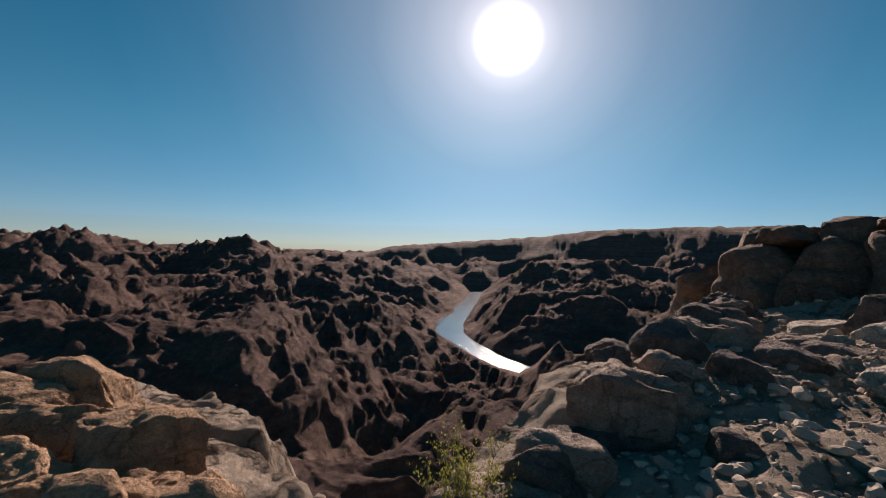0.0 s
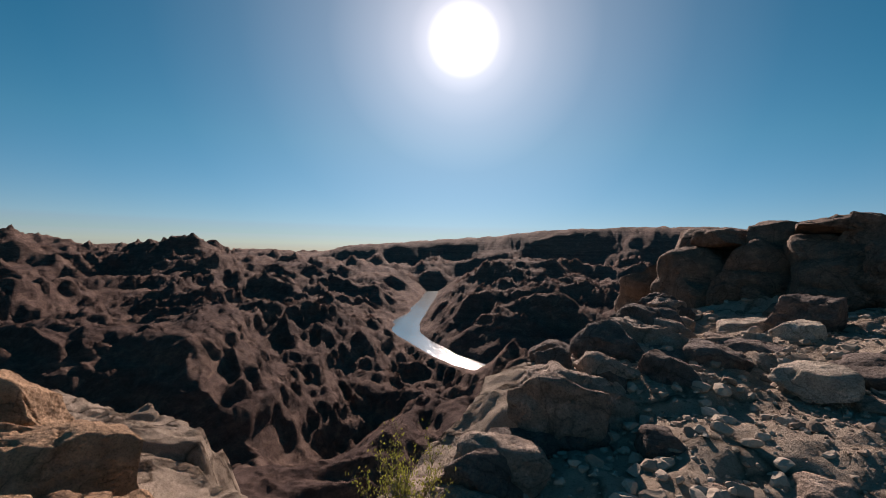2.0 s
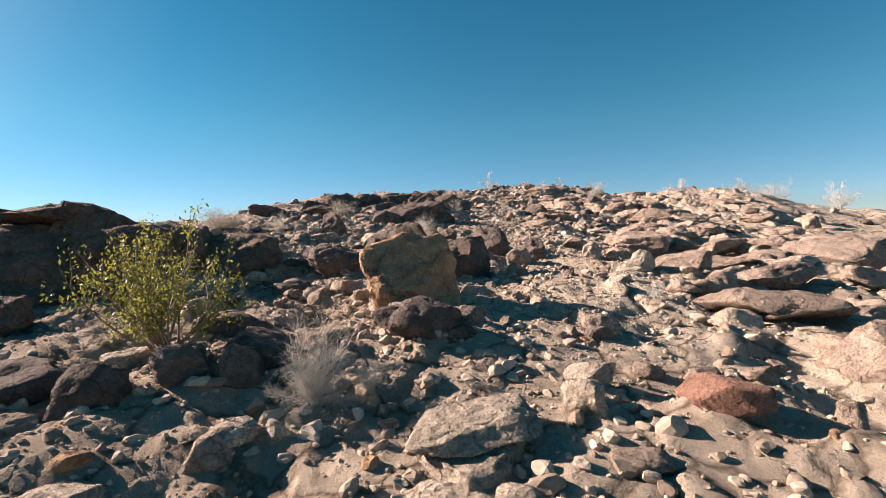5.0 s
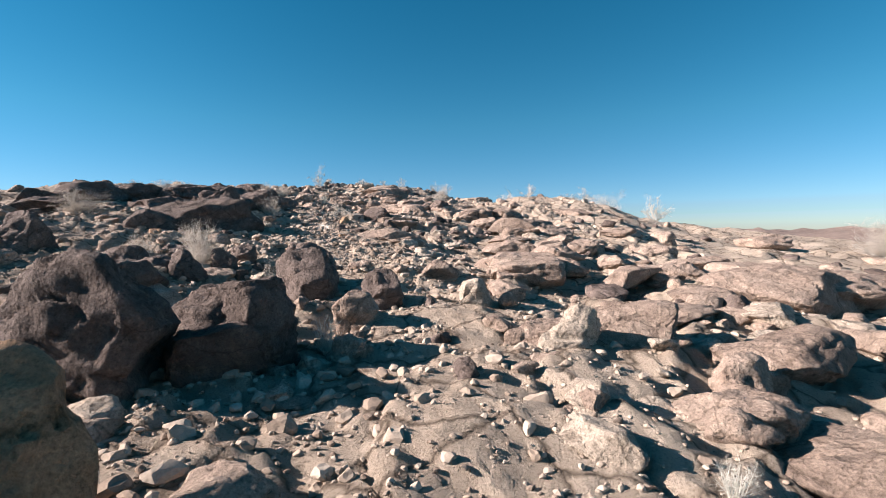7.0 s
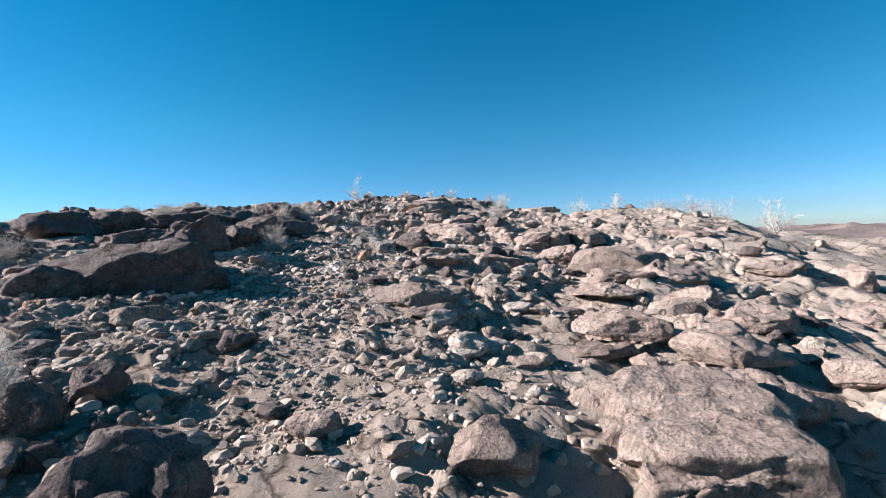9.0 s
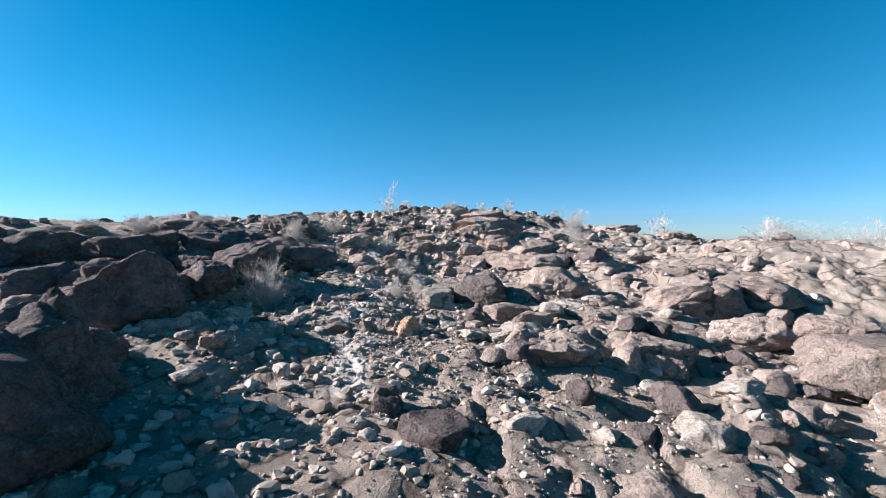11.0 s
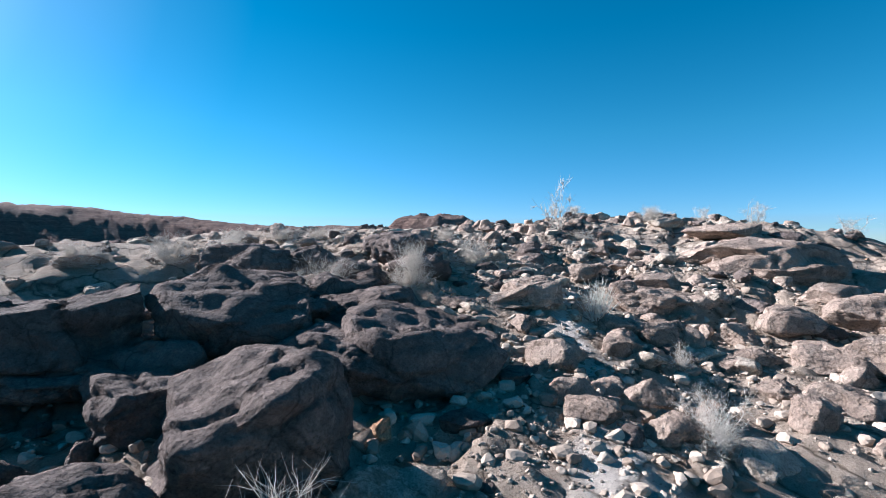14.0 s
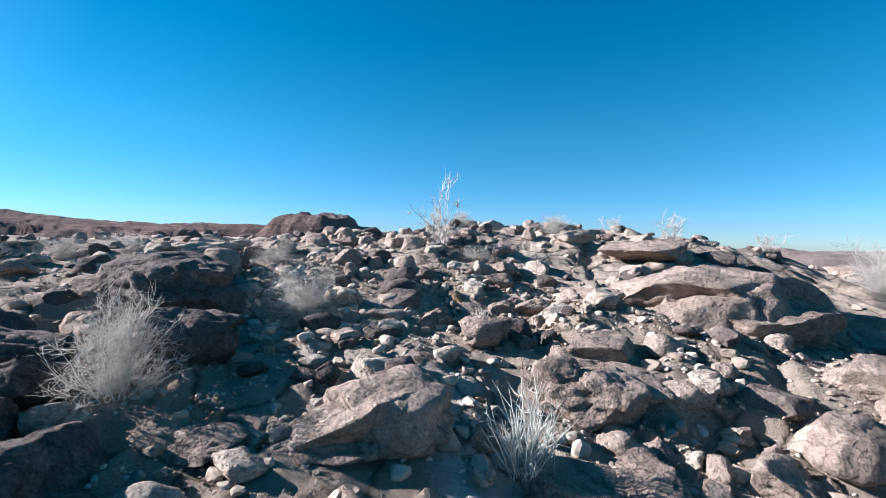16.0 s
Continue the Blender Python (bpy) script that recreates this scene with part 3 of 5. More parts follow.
def boulder(kind, x, y, z, w, d, h, yaw, tilt=0):
    """One boulder of its own shape, bedded a little into the ground."""
    name, material, label, box = KINDS[kind]
    rng = np.random.default_rng(int(abs(x * 1000) + abs(y * 731)))
    ground_z = float(land(np.array([x]), np.array([y]))[0])
    z = min(z, ground_z + 0.5 * h)
    floor_z = min(z, ground_z)
    height = (h + (z - floor_z)) * (0.7 if kind in "TP" else 0.76 if kind == "D" else 0.95)
    if kind in "DT" and height > 0.9 * w:
        grow_by = min(1.3, height / (0.9 * w))
        w, d = w * grow_by, d * grow_by
        height = min(height, 0.82 * w)
    level = 5 if w > 0.9 else 4 if w > 0.4 else 3
    q, tri = rock_points(level, (w * 1.08, d * 1.08, height * 1.45), rng, box, 10, 1.0 if kind != "R" else 0.3)
    q[:, 2] += height * 0.30
    ob = tagged(new(name, mesh_of(name, q, tri, material)), label, "rock", group=name.replace("_", " ") + "s of the spur")
    ob.matrix_basis = pose(x, y, floor_z - 0.02, 0, 0, yaw) @ pose(0, 0, 0, rng.uniform(-5, 5), tilt, rng.uniform(-8, 8))
    FOOT.append((x, y, 0.5 * max(w, d)))
    return ob


outcrop(((6.3, 11.6, -1.60, 2.2, 2.6, 3.02, 10), (6.15, 10.4, -0.90, 1.7, 1.7, 2.37, -8), (7.0, 10.9, -0.60, 2.0, 2.0, 2.47, 20), (7.0, 9.4, -0.30, 1.8, 1.7, 2.02, -15),
         (7.9, 9.9, 0.00, 2.2, 2.0, 2.02, 5), (7.6, 8.5, 0.10, 1.6, 1.5, 1.67, 12), (8.5, 8.6, 0.20, 2.0, 1.8, 1.92, -20), (8.1, 7.5, 0.30, 1.5, 1.3, 1.35, 8), (9.1, 7.6, 0.45, 1.8, 1.6, 1.25, 25),
         (9.9, 6.9, 0.50, 1.7, 1.5, 1.05, -10), (6.9, 10.4, 1.47, 1.5, 1.3, 0.42, 14), (8.1, 9.1, 1.72, 1.6, 1.3, 0.40, -12), (6.4, 9.2, -0.50, 0.9, 0.8, 1.37, 30), (6.6, 8.1, 0.00, 0.9, 0.8, 0.75, 5)),
        "massive dark brown cliff outcrop at the canyon rim", ROCK_CLIFF, 900)
outcrop(((-2.5, 3.7, -0.9, 1.2, 0.9, 0.82, 12), (-1.5, 3.25, -1.0, 1.0, 0.8, 0.95, -10), (-1.0, 2.75, -0.9, 0.8, 0.7, 0.74, 20), (-1.9, 2.7, -0.8, 0.9, 0.75, 0.68, 5), (-2.8, 2.8, -0.9, 1.1, 0.85, 0.74, -14),
         (-3.6, 3.6, -0.9, 1.3, 1.0, 0.84, 8), (-0.65, 2.35, -0.9, 0.55, 0.5, 0.62, 30), (-1.3, 2.2, -0.75, 0.75, 0.6, 0.45, -6), (-2.2, 2.1, -0.8, 0.9, 0.7, 0.45, 15), (-3.3, 4.6, -1.3, 1.3, 1.1, 1.28, -18)),
        "blocky orange-brown rock outcrop with cracks at the canyon rim", ROCK_ORANGE, 950)
boulder('O', -0.95, 2.42, -0.51, 0.77, 0.73, 0.64, 9, 0)
boulder('O', -1.59, 2.01, -0.60, 0.88, 0.84, 0.60, 9, 0)
boulder('O', -3.37, 3.68, -0.70, 0.98, 0.94, 0.69, 9, 0)
boulder('O', -3.55, 2.57, -0.78, 1.07, 1.01, 0.51, 9, 0)
boulder('O', -5.65, 2.98, -1.01, 2.07, 1.96, 0.66, 9, 0)
boulder('O', -0.41, 2.49, -0.44, 0.45, 0.43, 0.45, 9, 0)
boulder('O', -1.18, 1.76, -0.57, 0.76, 0.72, 0.27, 9, 0)
boulder('O', -2.91, 1.93, -0.75, 1.47, 1.41, 0.31, 9, 0)
boulder('O', -1.73, 3.52, -0.52, 0.73, 0.70, 0.33, 9, 0)
boulder('O', -2.73, 3.41, -0.64, 0.77, 0.73, 0.33, 9, 0)
boulder('O', -2.14, 1.58, -0.69, 0.62, 0.59, 0.24, 9, 0)
boulder('O', -1.28, 2.38, -0.54, 0.81, 0.77, 0.29, 9, 0)
boulder('O', -0.65, 2.46, -0.47, 0.78, 0.74, 0.26, 9, 0)
boulder('O', -2.95, 2.45, -0.72, 0.96, 0.90, 0.41, 9, 0)
boulder('D', 2.57, 4.15, -0.01, 0.51, 0.49, 0.54, 9, 0)
boulder('D', 2.18, 4.11, -0.06, 0.58, 0.56, 0.21, 9, 0)
boulder('D', 1.86, 3.74, -0.12, 0.56, 0.53, 0.19, 9, 0)
boulder('D', 3.06, 5.23, 0.11, 0.58, 0.54, 0.34, 9, 0)
boulder('D', 3.50, 5.28, 0.16, 0.64, 0.61, 0.26, 9, 0)
boulder('D', 3.95, 5.16, 0.22, 0.74, 0.71, 0.34, 9, 0)
boulder('D', -2.24, 3.77, -0.56, 0.78, 0.75, 0.47, 9, 0)
boulder('D', 3.12, 4.46, 0.07, 0.63, 0.53, 0.50, -31, 25)
boulder('D', 5.51, 3.31, 0.36, 0.50, 0.43, 0.34, -31, 0)
boulder('D', 5.74, 2.94, 0.39, 0.44, 0.38, 0.27, -31, 0)
boulder('D', 7.00, 1.76, 0.52, 0.78, 0.66, 0.36, -31, 0)
boulder('D', 10.30, 4.84, 0.90, 1.58, 1.35, 0.56, -31, 0)
boulder('D', 4.96, 4.38, 0.32, 0.83, 0.70, 0.29, -31, 0)
boulder('D', 4.55, 5.45, 0.31, 0.78, 0.66, 0.16, -31, 0)
boulder('D', 2.76, 3.48, -0.02, 0.38, 0.32, 0.22, -31, 0)
boulder('O', 8.10, 2.44, 0.67, 1.33, 1.13, 0.83, -31, -8)
boulder('P', 4.77, 5.80, 0.35, 0.36, 0.31, 0.21, -31, 0)
boulder('P', 1.78, 3.59, -0.14, 0.23, 0.20, 0.09, -31, 0)
boulder('P', 4.24, 2.77, 0.14, 0.57, 0.49, 0.13, -31, 0)
boulder('P', 5.08, 2.37, 0.26, 0.39, 0.34, 0.10, -31, 0)
boulder('P', 4.29, 0.58, 0.01, 0.35, 0.29, 0.20, -31, 0)
boulder('T', 4.39, 5.93, 0.30, 0.47, 0.41, 0.19, -31, 0)
boulder('T', 3.85, 1.95, 0.04, 0.47, 0.40, 0.15, -31, 0)
boulder('T', 3.87, 1.54, 0.01, 0.37, 0.31, 0.12, -31, 0)
boulder('T', 4.28, 1.85, 0.09, 0.40, 0.34, 0.12, -31, 0)
boulder('T', 4.28, 1.48, 0.07, 0.40, 0.34, 0.14, -31, 0)
boulder('T', 3.58, 3.48, 0.08, 0.30, 0.26, 0.09, -31, 0)
boulder('T', 3.46, 2.95, 0.04, 0.45, 0.39, 0.09, -31, 0)
boulder('T', 3.84, 2.65, 0.07, 0.24, 0.21, 0.12, -31, 0)
boulder('T', 4.71, 3.91, 0.26, 0.59, 0.50, 0.09, -31, 0)
boulder('T', 3.90, 2.19, 0.06, 0.30, 0.25, 0.08, -31, 0)
boulder('T', 2.83, 2.92, -0.05, 0.26, 0.22, 0.08, -31, 0)
boulder('D', 10.61, 2.54, 0.82, 0.83, 0.71, 0.61, -70, 0)
boulder('D', 13.38, 2.74, 1.06, 0.83, 0.70, 0.49, -70, 0)
boulder('D', 13.52, 4.47, 1.18, 0.61, 0.51, 0.50, -70, 0)
boulder('D', 5.61, 3.38, 0.38, 0.58, 0.49, 0.25, -70, 0)
boulder('D', 5.89, 3.06, 0.41, 0.45, 0.38, 0.24, -70, 0)
boulder('D', 5.02, 3.63, 0.30, 0.57, 0.48, 0.36, -70, 0)
boulder('D', 5.88, 6.61, 0.50, 1.13, 0.96, 0.54, -70, 0)
boulder('D', 14.93, 8.00, 1.54, 0.95, 0.81, 0.96, -70, 0)
boulder('D', 18.58, 13.86, 2.54, 1.79, 1.53, 0.55, -70, 0)
boulder('D', 23.44, 12.81, 3.10, 0.77, 0.65, 0.78, -70, 0)
boulder('D', 21.10, 12.99, 2.76, 1.62, 1.37, 0.69, -70, 0)
boulder('D', 17.88, 7.68, 1.86, 1.15, 0.98, 0.63, -70, 0)
boulder('D', 23.92, 11.86, 3.04, 1.66, 1.41, 0.61, -70, 0)
boulder('D', 8.78, 4.82, 0.79, 0.72, 0.62, 0.20, -70, 0)
boulder('D', 6.61, 3.26, 0.53, 0.49, 0.41, 0.14, -70, 0)
boulder('T', 11.06, 1.66, 0.79, 0.49, 0.42, 0.22, -70, 0)
boulder('T', 7.65, 2.19, 0.62, 0.65, 0.55, 0.15, -70, 0)
boulder('T', 7.46, 1.62, 0.57, 0.76, 0.65, 0.19, -70, 0)
boulder('T', 7.71, 1.05, 0.56, 0.21, 0.18, 0.11, -70, 0)
boulder('T', 7.85, 0.15, 0.49, 0.44, 0.37, 0.20, -70, 0)
boulder('T', 5.52, -0.15, 0.15, 0.35, 0.30, 0.13, -70, 0)
boulder('T', 9.56, -1.76, 0.44, 0.39, 0.33, 0.24, -70, 0)
boulder('T', 6.31, -1.40, 0.15, 0.26, 0.22, 0.21, -70, 0)
boulder('T', 9.45, -2.48, 0.36, 1.46, 1.24, 0.23, -70, 0)
boulder('T', 14.54, -5.64, 0.59, 2.79, 2.38, 0.67, -70, 0)
boulder('T', 10.60, -4.72, 0.26, 1.18, 1.01, 0.40, -70, 0)
boulder('T', 12.67, -1.70, 0.70, 1.59, 1.35, 0.29, -70, 0)
boulder('T', 11.63, -0.34, 0.70, 1.05, 0.89, 0.25, -70, 0)
boulder('T', 9.91, -1.02, 0.53, 0.89, 0.75, 0.26, -70, 0)
boulder('T', 14.82, 0.85, 1.09, 0.84, 0.72, 0.28, -70, 0)
boulder('T', 6.98, -0.68, 0.32, 0.28, 0.23, 0.12, -70, 0)
boulder('T', 7.04, -1.08, 0.28, 0.29, 0.25, 0.14, -70, 0)
boulder('T', 6.92, -0.27, 0.35, 0.26, 0.22, 0.12, -70, 0)
boulder('R', 6.25, -0.74, 0.21, 0.73, 0.61, 0.22, -70, 0)
boulder('P', 6.10, 0.16, 0.27, 0.43, 0.36, 0.21, -70, 0)
boulder('P', 4.31, 4.24, 0.22, 0.76, 0.64, 0.31, -70, 0)
boulder('P', 5.15, 2.37, 0.26, 0.38, 0.32, 0.11, -70, 0)
boulder('P', 5.25, 2.11, 0.27, 0.22, 0.19, 0.13, -70, 0)
boulder('P', 5.30, 0.73, 0.18, 0.73, 0.62, 0.20, -70, 0)
boulder('P', 4.94, 0.79, 0.13, 0.57, 0.48, 0.10, -70, 0)
boulder('P', 5.01, 0.44, 0.12, 0.26, 0.22, 0.11, -70, 0)
boulder('P', 6.36, 0.04, 0.30, 0.31, 0.27, 0.09, -70, 0)
boulder('P', 6.77, 1.09, 0.44, 0.25, 0.21, 0.07, -70, 0)
boulder('D', 12.20, 4.83, 1.06, 1.64, 1.39, 0.70, -96, 0)
boulder('D', 10.25, 3.51, 0.84, 0.93, 0.78, 0.75, -96, 0)
boulder('D', 11.04, 2.69, 0.85, 1.08, 0.93, 0.73, -96, 0)
boulder('D', 13.33, 2.64, 1.04, 0.84, 0.71, 0.52, -96, 0)
boulder('D', 14.81, 4.54, 1.32, 0.52, 0.43, 0.35, -96, 0)
boulder('D', 18.72, 7.00, 1.91, 2.95, 2.51, 1.08, -96, 0)
boulder('D', 20.04, 11.82, 2.47, 2.09, 1.76, 0.66, -96, 0)
boulder('T', 12.06, 1.71, 0.87, 0.57, 0.48, 0.23, -96, 0)
boulder('T', 12.81, 0.04, 0.83, 0.29, 0.25, 0.23, -96, 0)
boulder('T', 11.78, 0.24, 0.75, 0.35, 0.30, 0.18, -96, 0)
boulder('T', 11.52, 0.06, 0.72, 0.36, 0.31, 0.16, -96, 0)
boulder('T', 10.82, -0.07, 0.66, 0.42, 0.36, 0.11, -96, 0)
boulder('T', 10.56, 0.20, 0.67, 0.25, 0.22, 0.10, -96, 0)
boulder('T', 12.36, -1.00, 0.72, 0.52, 0.44, 0.19, -96, 0)
boulder('T', 10.84, -0.39, 0.64, 0.21, 0.18, 0.08, -96, 0)
boulder('T', 10.67, -1.68, 0.53, 0.48, 0.41, 0.18, -96, 0)
boulder('T', 14.80, -2.87, 0.84, 0.84, 0.72, 0.28, -96, 0)
boulder('T', 28.55, 2.78, 2.78, 2.32, 1.96, 0.57, -96, 0)
boulder('T', 20.87, -1.35, 1.62, 1.46, 1.24, 0.34, -96, 0)
boulder('T', 25.11, -0.31, 2.23, 1.93, 1.63, 0.54, -96, 0)
boulder('T', 25.84, -4.30, 2.27, 2.31, 1.96, 0.45, -96, 0)
boulder('T', 21.22, -2.49, 1.60, 1.68, 1.43, 0.36, -96, 0)
boulder('T', 19.97, -1.00, 1.53, 1.23, 1.04, 0.20, -96, 0)
boulder('T', 19.47, -2.24, 1.40, 1.09, 0.92, 0.36, -96, 0)
boulder('T', 17.91, 1.75, 1.47, 0.90, 0.76, 0.28, -96, 0)
boulder('T', 11.66, -1.29, 0.64, 0.90, 0.76, 0.25, -96, 0)
boulder('T', 13.06, -2.36, 0.70, 0.60, 0.52, 0.12, -96, 0)
boulder('T', 11.64, -2.00, 0.58, 0.37, 0.32, 0.17, -96, 0)
boulder('T', 14.84, -0.50, 1.00, 1.21, 1.02, 0.28, -96, 0)
boulder('T', 22.63, 0.94, 1.95, 1.30, 1.10, 0.33, -96, 0)
boulder('T', 10.13, 1.84, 0.75, 0.34, 0.28, 0.05, -96, 0)
boulder('P', 11.29, -0.29, 0.68, 0.50, 0.42, 0.31, -96, 0)
boulder('D', 13.68, 2.86, 1.09, 0.93, 0.78, 0.73, -82, 0)
boulder('D', 16.55, 3.86, 1.46, 0.49, 0.41, 0.19, -82, 0)
boulder('D', 15.24, 4.43, 1.35, 0.49, 0.41, 0.37, -82, 0)
boulder('D', 13.88, 5.58, 1.28, 0.77, 0.65, 0.43, -82, 0)
boulder('D', 13.68, 4.96, 1.22, 0.87, 0.74, 0.32, -82, 0)
boulder('D', 20.38, 3.76, 1.87, 0.34, 0.30, 0.40, -82, 0)
boulder('D', 12.94, 3.74, 1.07, 0.51, 0.44, 0.25, -82, 0)
boulder('D', 13.38, 3.95, 1.13, 0.42, 0.35, 0.18, -82, 0)
boulder('T', 14.85, 2.22, 1.18, 0.44, 0.38, 0.16, -82, 0)
boulder('T', 17.43, 2.51, 1.47, 0.51, 0.43, 0.12, -82, 0)
boulder('T', 19.65, 1.63, 1.65, 0.70, 0.60, 0.17, -82, 0)
boulder('T', 25.14, -0.37, 2.23, 1.56, 1.32, 0.62, -82, 0)
boulder('T', 21.05, -2.29, 1.59, 1.45, 1.23, 0.51, -82, 0)
boulder('T', 18.36, -2.61, 1.25, 1.23, 1.05, 0.40, -82, 0)
boulder('T', 18.67, -0.80, 1.40, 0.95, 0.81, 0.30, -82, 0)
boulder('T', 17.48, -0.44, 1.29, 0.88, 0.74, 0.16, -82, 0)
boulder('T', 16.21, -1.46, 1.09, 1.11, 0.95, 0.27, -82, 0)
boulder('T', 15.23, -0.10, 1.07, 0.48, 0.41, 0.17, -82, 0)
boulder('T', 16.74, -4.47, 0.93, 1.34, 1.13, 0.30, -82, 0)
boulder('T', 14.64, 1.54, 1.11, 0.36, 0.30, 0.12, -82, 0)
boulder('T', 15.69, 0.95, 1.19, 0.33, 0.29, 0.11, -82, 0)
boulder('T', 32.22, 1.81, 3.31, 1.90, 1.61, 0.43, -82, 0)
boulder('T', 24.12, -1.97, 2.07, 1.01, 0.86, 0.33, -82, 0)
boulder('T', 16.55, -2.71, 1.04, 0.78, 0.65, 0.29, -82, 0)
boulder('T', 16.70, 0.61, 1.27, 0.54, 0.47, 0.16, -82, 0)
boulder('T', 22.25, -4.76, 1.58, 1.24, 1.05, 0.38, -82, 0)
boulder('T', 21.99, -6.23, 1.38, 0.86, 0.74, 0.56, -82, 0)
boulder('T', 27.38, -6.01, 2.23, 1.29, 1.09, 0.57, -82, 0)
boulder('T', 22.35, 0.91, 1.91, 0.96, 0.83, 0.23, -82, 0)
boulder('T', 22.12, 2.18, 1.96, 1.07, 0.91, 0.29, -82, 0)
boulder('T', 19.62, -0.15, 1.54, 0.75, 0.63, 0.16, -82, 0)
boulder('T', 19.30, -4.72, 1.20, 1.04, 0.89, 0.30, -82, 0)
boulder('T', 24.80, -11.44, 1.07, 2.10, 1.80, 0.66, -82, 0)
boulder('D', 21.67, 8.12, 2.37, 1.02, 0.87, 1.16, -86, 0)
boulder('D', 28.01, 12.11, 3.73, 1.51, 1.29, 0.51, -86, 0)
boulder('D', 29.87, 9.96, 3.79, 1.28, 1.09, 0.54, -86, 0)
boulder('D', 28.61, 11.13, 3.73, 1.16, 0.98, 0.43, -86, 0)
boulder('T', 23.65, 5.97, 2.44, 0.25, 0.21, 0.18, -86, 0)
boulder('T', 22.46, 6.87, 2.37, 0.47, 0.40, 0.18, -86, 0)
boulder('T', 25.98, 6.08, 2.75, 0.48, 0.41, 0.15, -86, 0)
boulder('T', 25.10, 3.43, 2.38, 1.31, 1.11, 0.26, -86, 8)
boulder('T', 25.80, 2.19, 2.38, 1.72, 1.46, 0.42, -86, 6)
boulder('T', 28.22, 0.95, 2.63, 1.32, 1.12, 0.61, -86, 0)
boulder('T', 29.48, 1.97, 2.86, 1.10, 0.93, 0.47, -86, 0)
boulder('T', 31.62, 3.95, 3.42, 2.13, 1.82, 0.53, -86, 0)
boulder('T', 42.84, -0.73, 3.94, 4.45, 3.79, 0.72, -86, 0)
boulder('T', 22.32, 5.09, 2.19, 0.39, 0.34, 0.13, -86, 0)
boulder('T', 22.38, 4.73, 2.17, 0.30, 0.26, 0.16, -86, 0)
boulder('T', 22.88, 4.68, 2.23, 0.32, 0.27, 0.12, -86, 0)
boulder('T', 23.40, 3.35, 2.18, 0.38, 0.32, 0.14, -86, 0)
boulder('T', 22.98, 3.10, 2.12, 0.49, 0.42, 0.18, -86, 0)
boulder('T', 24.14, 2.85, 2.23, 0.87, 0.74, 0.25, -86, 0)
boulder('T', 23.73, -0.52, 2.03, 1.36, 1.15, 0.44, -86, 0)
boulder('T', 25.72, -1.32, 2.33, 2.35, 2.00, 0.45, -86, 0)
boulder('T', 23.23, 1.29, 2.04, 0.42, 0.36, 0.19, -86, 0)
boulder('T', 22.32, 1.06, 1.92, 0.39, 0.34, 0.24, -86, 0)
boulder('T', 28.61, 6.14, 3.10, 0.83, 0.71, 0.19, -86, 0)
boulder('T', 29.97, 5.67, 3.24, 1.06, 0.90, 0.22, -86, 0)
boulder('T', 27.03, 6.52, 2.95, 0.71, 0.60, 0.22, -86, 0)
boulder('T', 27.79, 3.94, 2.76, 0.84, 0.72, 0.22, -86, 0)
boulder('T', 26.65, 3.54, 2.58, 0.58, 0.50, 0.20, -86, 0)
boulder('T', 25.08, 4.42, 2.47, 0.51, 0.44, 0.14, -86, 0)
boulder('T', 37.86, -6.75, 2.98, 2.75, 2.34, 0.89, -86, 0)
boulder('T', 38.91, -3.70, 3.36, 1.80, 1.52, 0.51, -86, 0)
boulder('O', 22.49, 4.16, 2.14, 0.35, 0.30, 0.19, -86, 0)
boulder('P', 23.41, 4.05, 2.24, 0.33, 0.28, 0.08, -86, 0)
boulder('P', 22.65, 3.29, 2.10, 0.45, 0.39, 0.11, -86, 0)
boulder('P', 23.09, 2.52, 2.09, 0.87, 0.75, 0.16, -86, 0)
boulder('P', 24.33, 1.93, 2.20, 0.75, 0.64, 0.17, -86, 0)
boulder('D', 21.53, 7.92, 2.33, 1.38, 1.31, 1.36, -86, 0)
boulder('D', 24.45, 10.37, 2.97, 1.97, 1.87, 1.05, -86, 0)
boulder('D', 25.73, 9.53, 3.11, 1.96, 1.86, 0.91, -86, 0)
boulder('D', 24.23, 7.80, 2.71, 1.40, 1.33, 0.90, -86, 0)
boulder('D', 26.23, 7.76, 3.00, 1.61, 1.53, 0.70, -86, 0)
boulder('D', 23.15, 7.91, 2.56, 1.00, 0.95, 0.68, -86, 0)
boulder('D', 24.19, 7.69, 2.69, 0.85, 0.81, 0.64, -86, 0)
boulder('D', 24.07, 11.76, 3.05, 1.78, 1.67, 0.87, -86, 0)
boulder('D', 22.78, 10.28, 2.70, 2.38, 2.27, 0.72, -64, 0)
boulder('D', 22.53, 8.59, 2.53, 1.80, 1.72, 0.72, -64, 0)
boulder('D', 24.39, 10.34, 2.96, 1.87, 1.76, 0.43, -64, 0)
boulder('D', 24.23, 8.88, 2.81, 1.11, 1.06, 0.47, -64, 0)
boulder('D', 23.33, 12.83, 3.08, 2.60, 2.47, 0.73, -64, 0)
boulder('D', 25.84, 9.51, 3.13, 1.49, 1.41, 0.43, -64, 0)
boulder('D', 24.53, 9.19, 2.88, 0.73, 0.70, 0.47, -65, 0)
boulder('D', 25.53, 8.06, 2.93, 1.17, 1.11, 0.45, -65, 0)
boulder('D', 25.34, 9.59, 3.05, 0.63, 0.60, 0.61, -65, 0)
boulder('D', 26.75, 8.89, 3.22, 1.10, 1.06, 0.45, -65, 0)
boulder('D', 27.98, 11.68, 3.68, 1.56, 1.32, 0.44, -65, 0)
boulder('D', 29.88, 10.05, 3.80, 1.18, 1.00, 0.52, -65, 0)
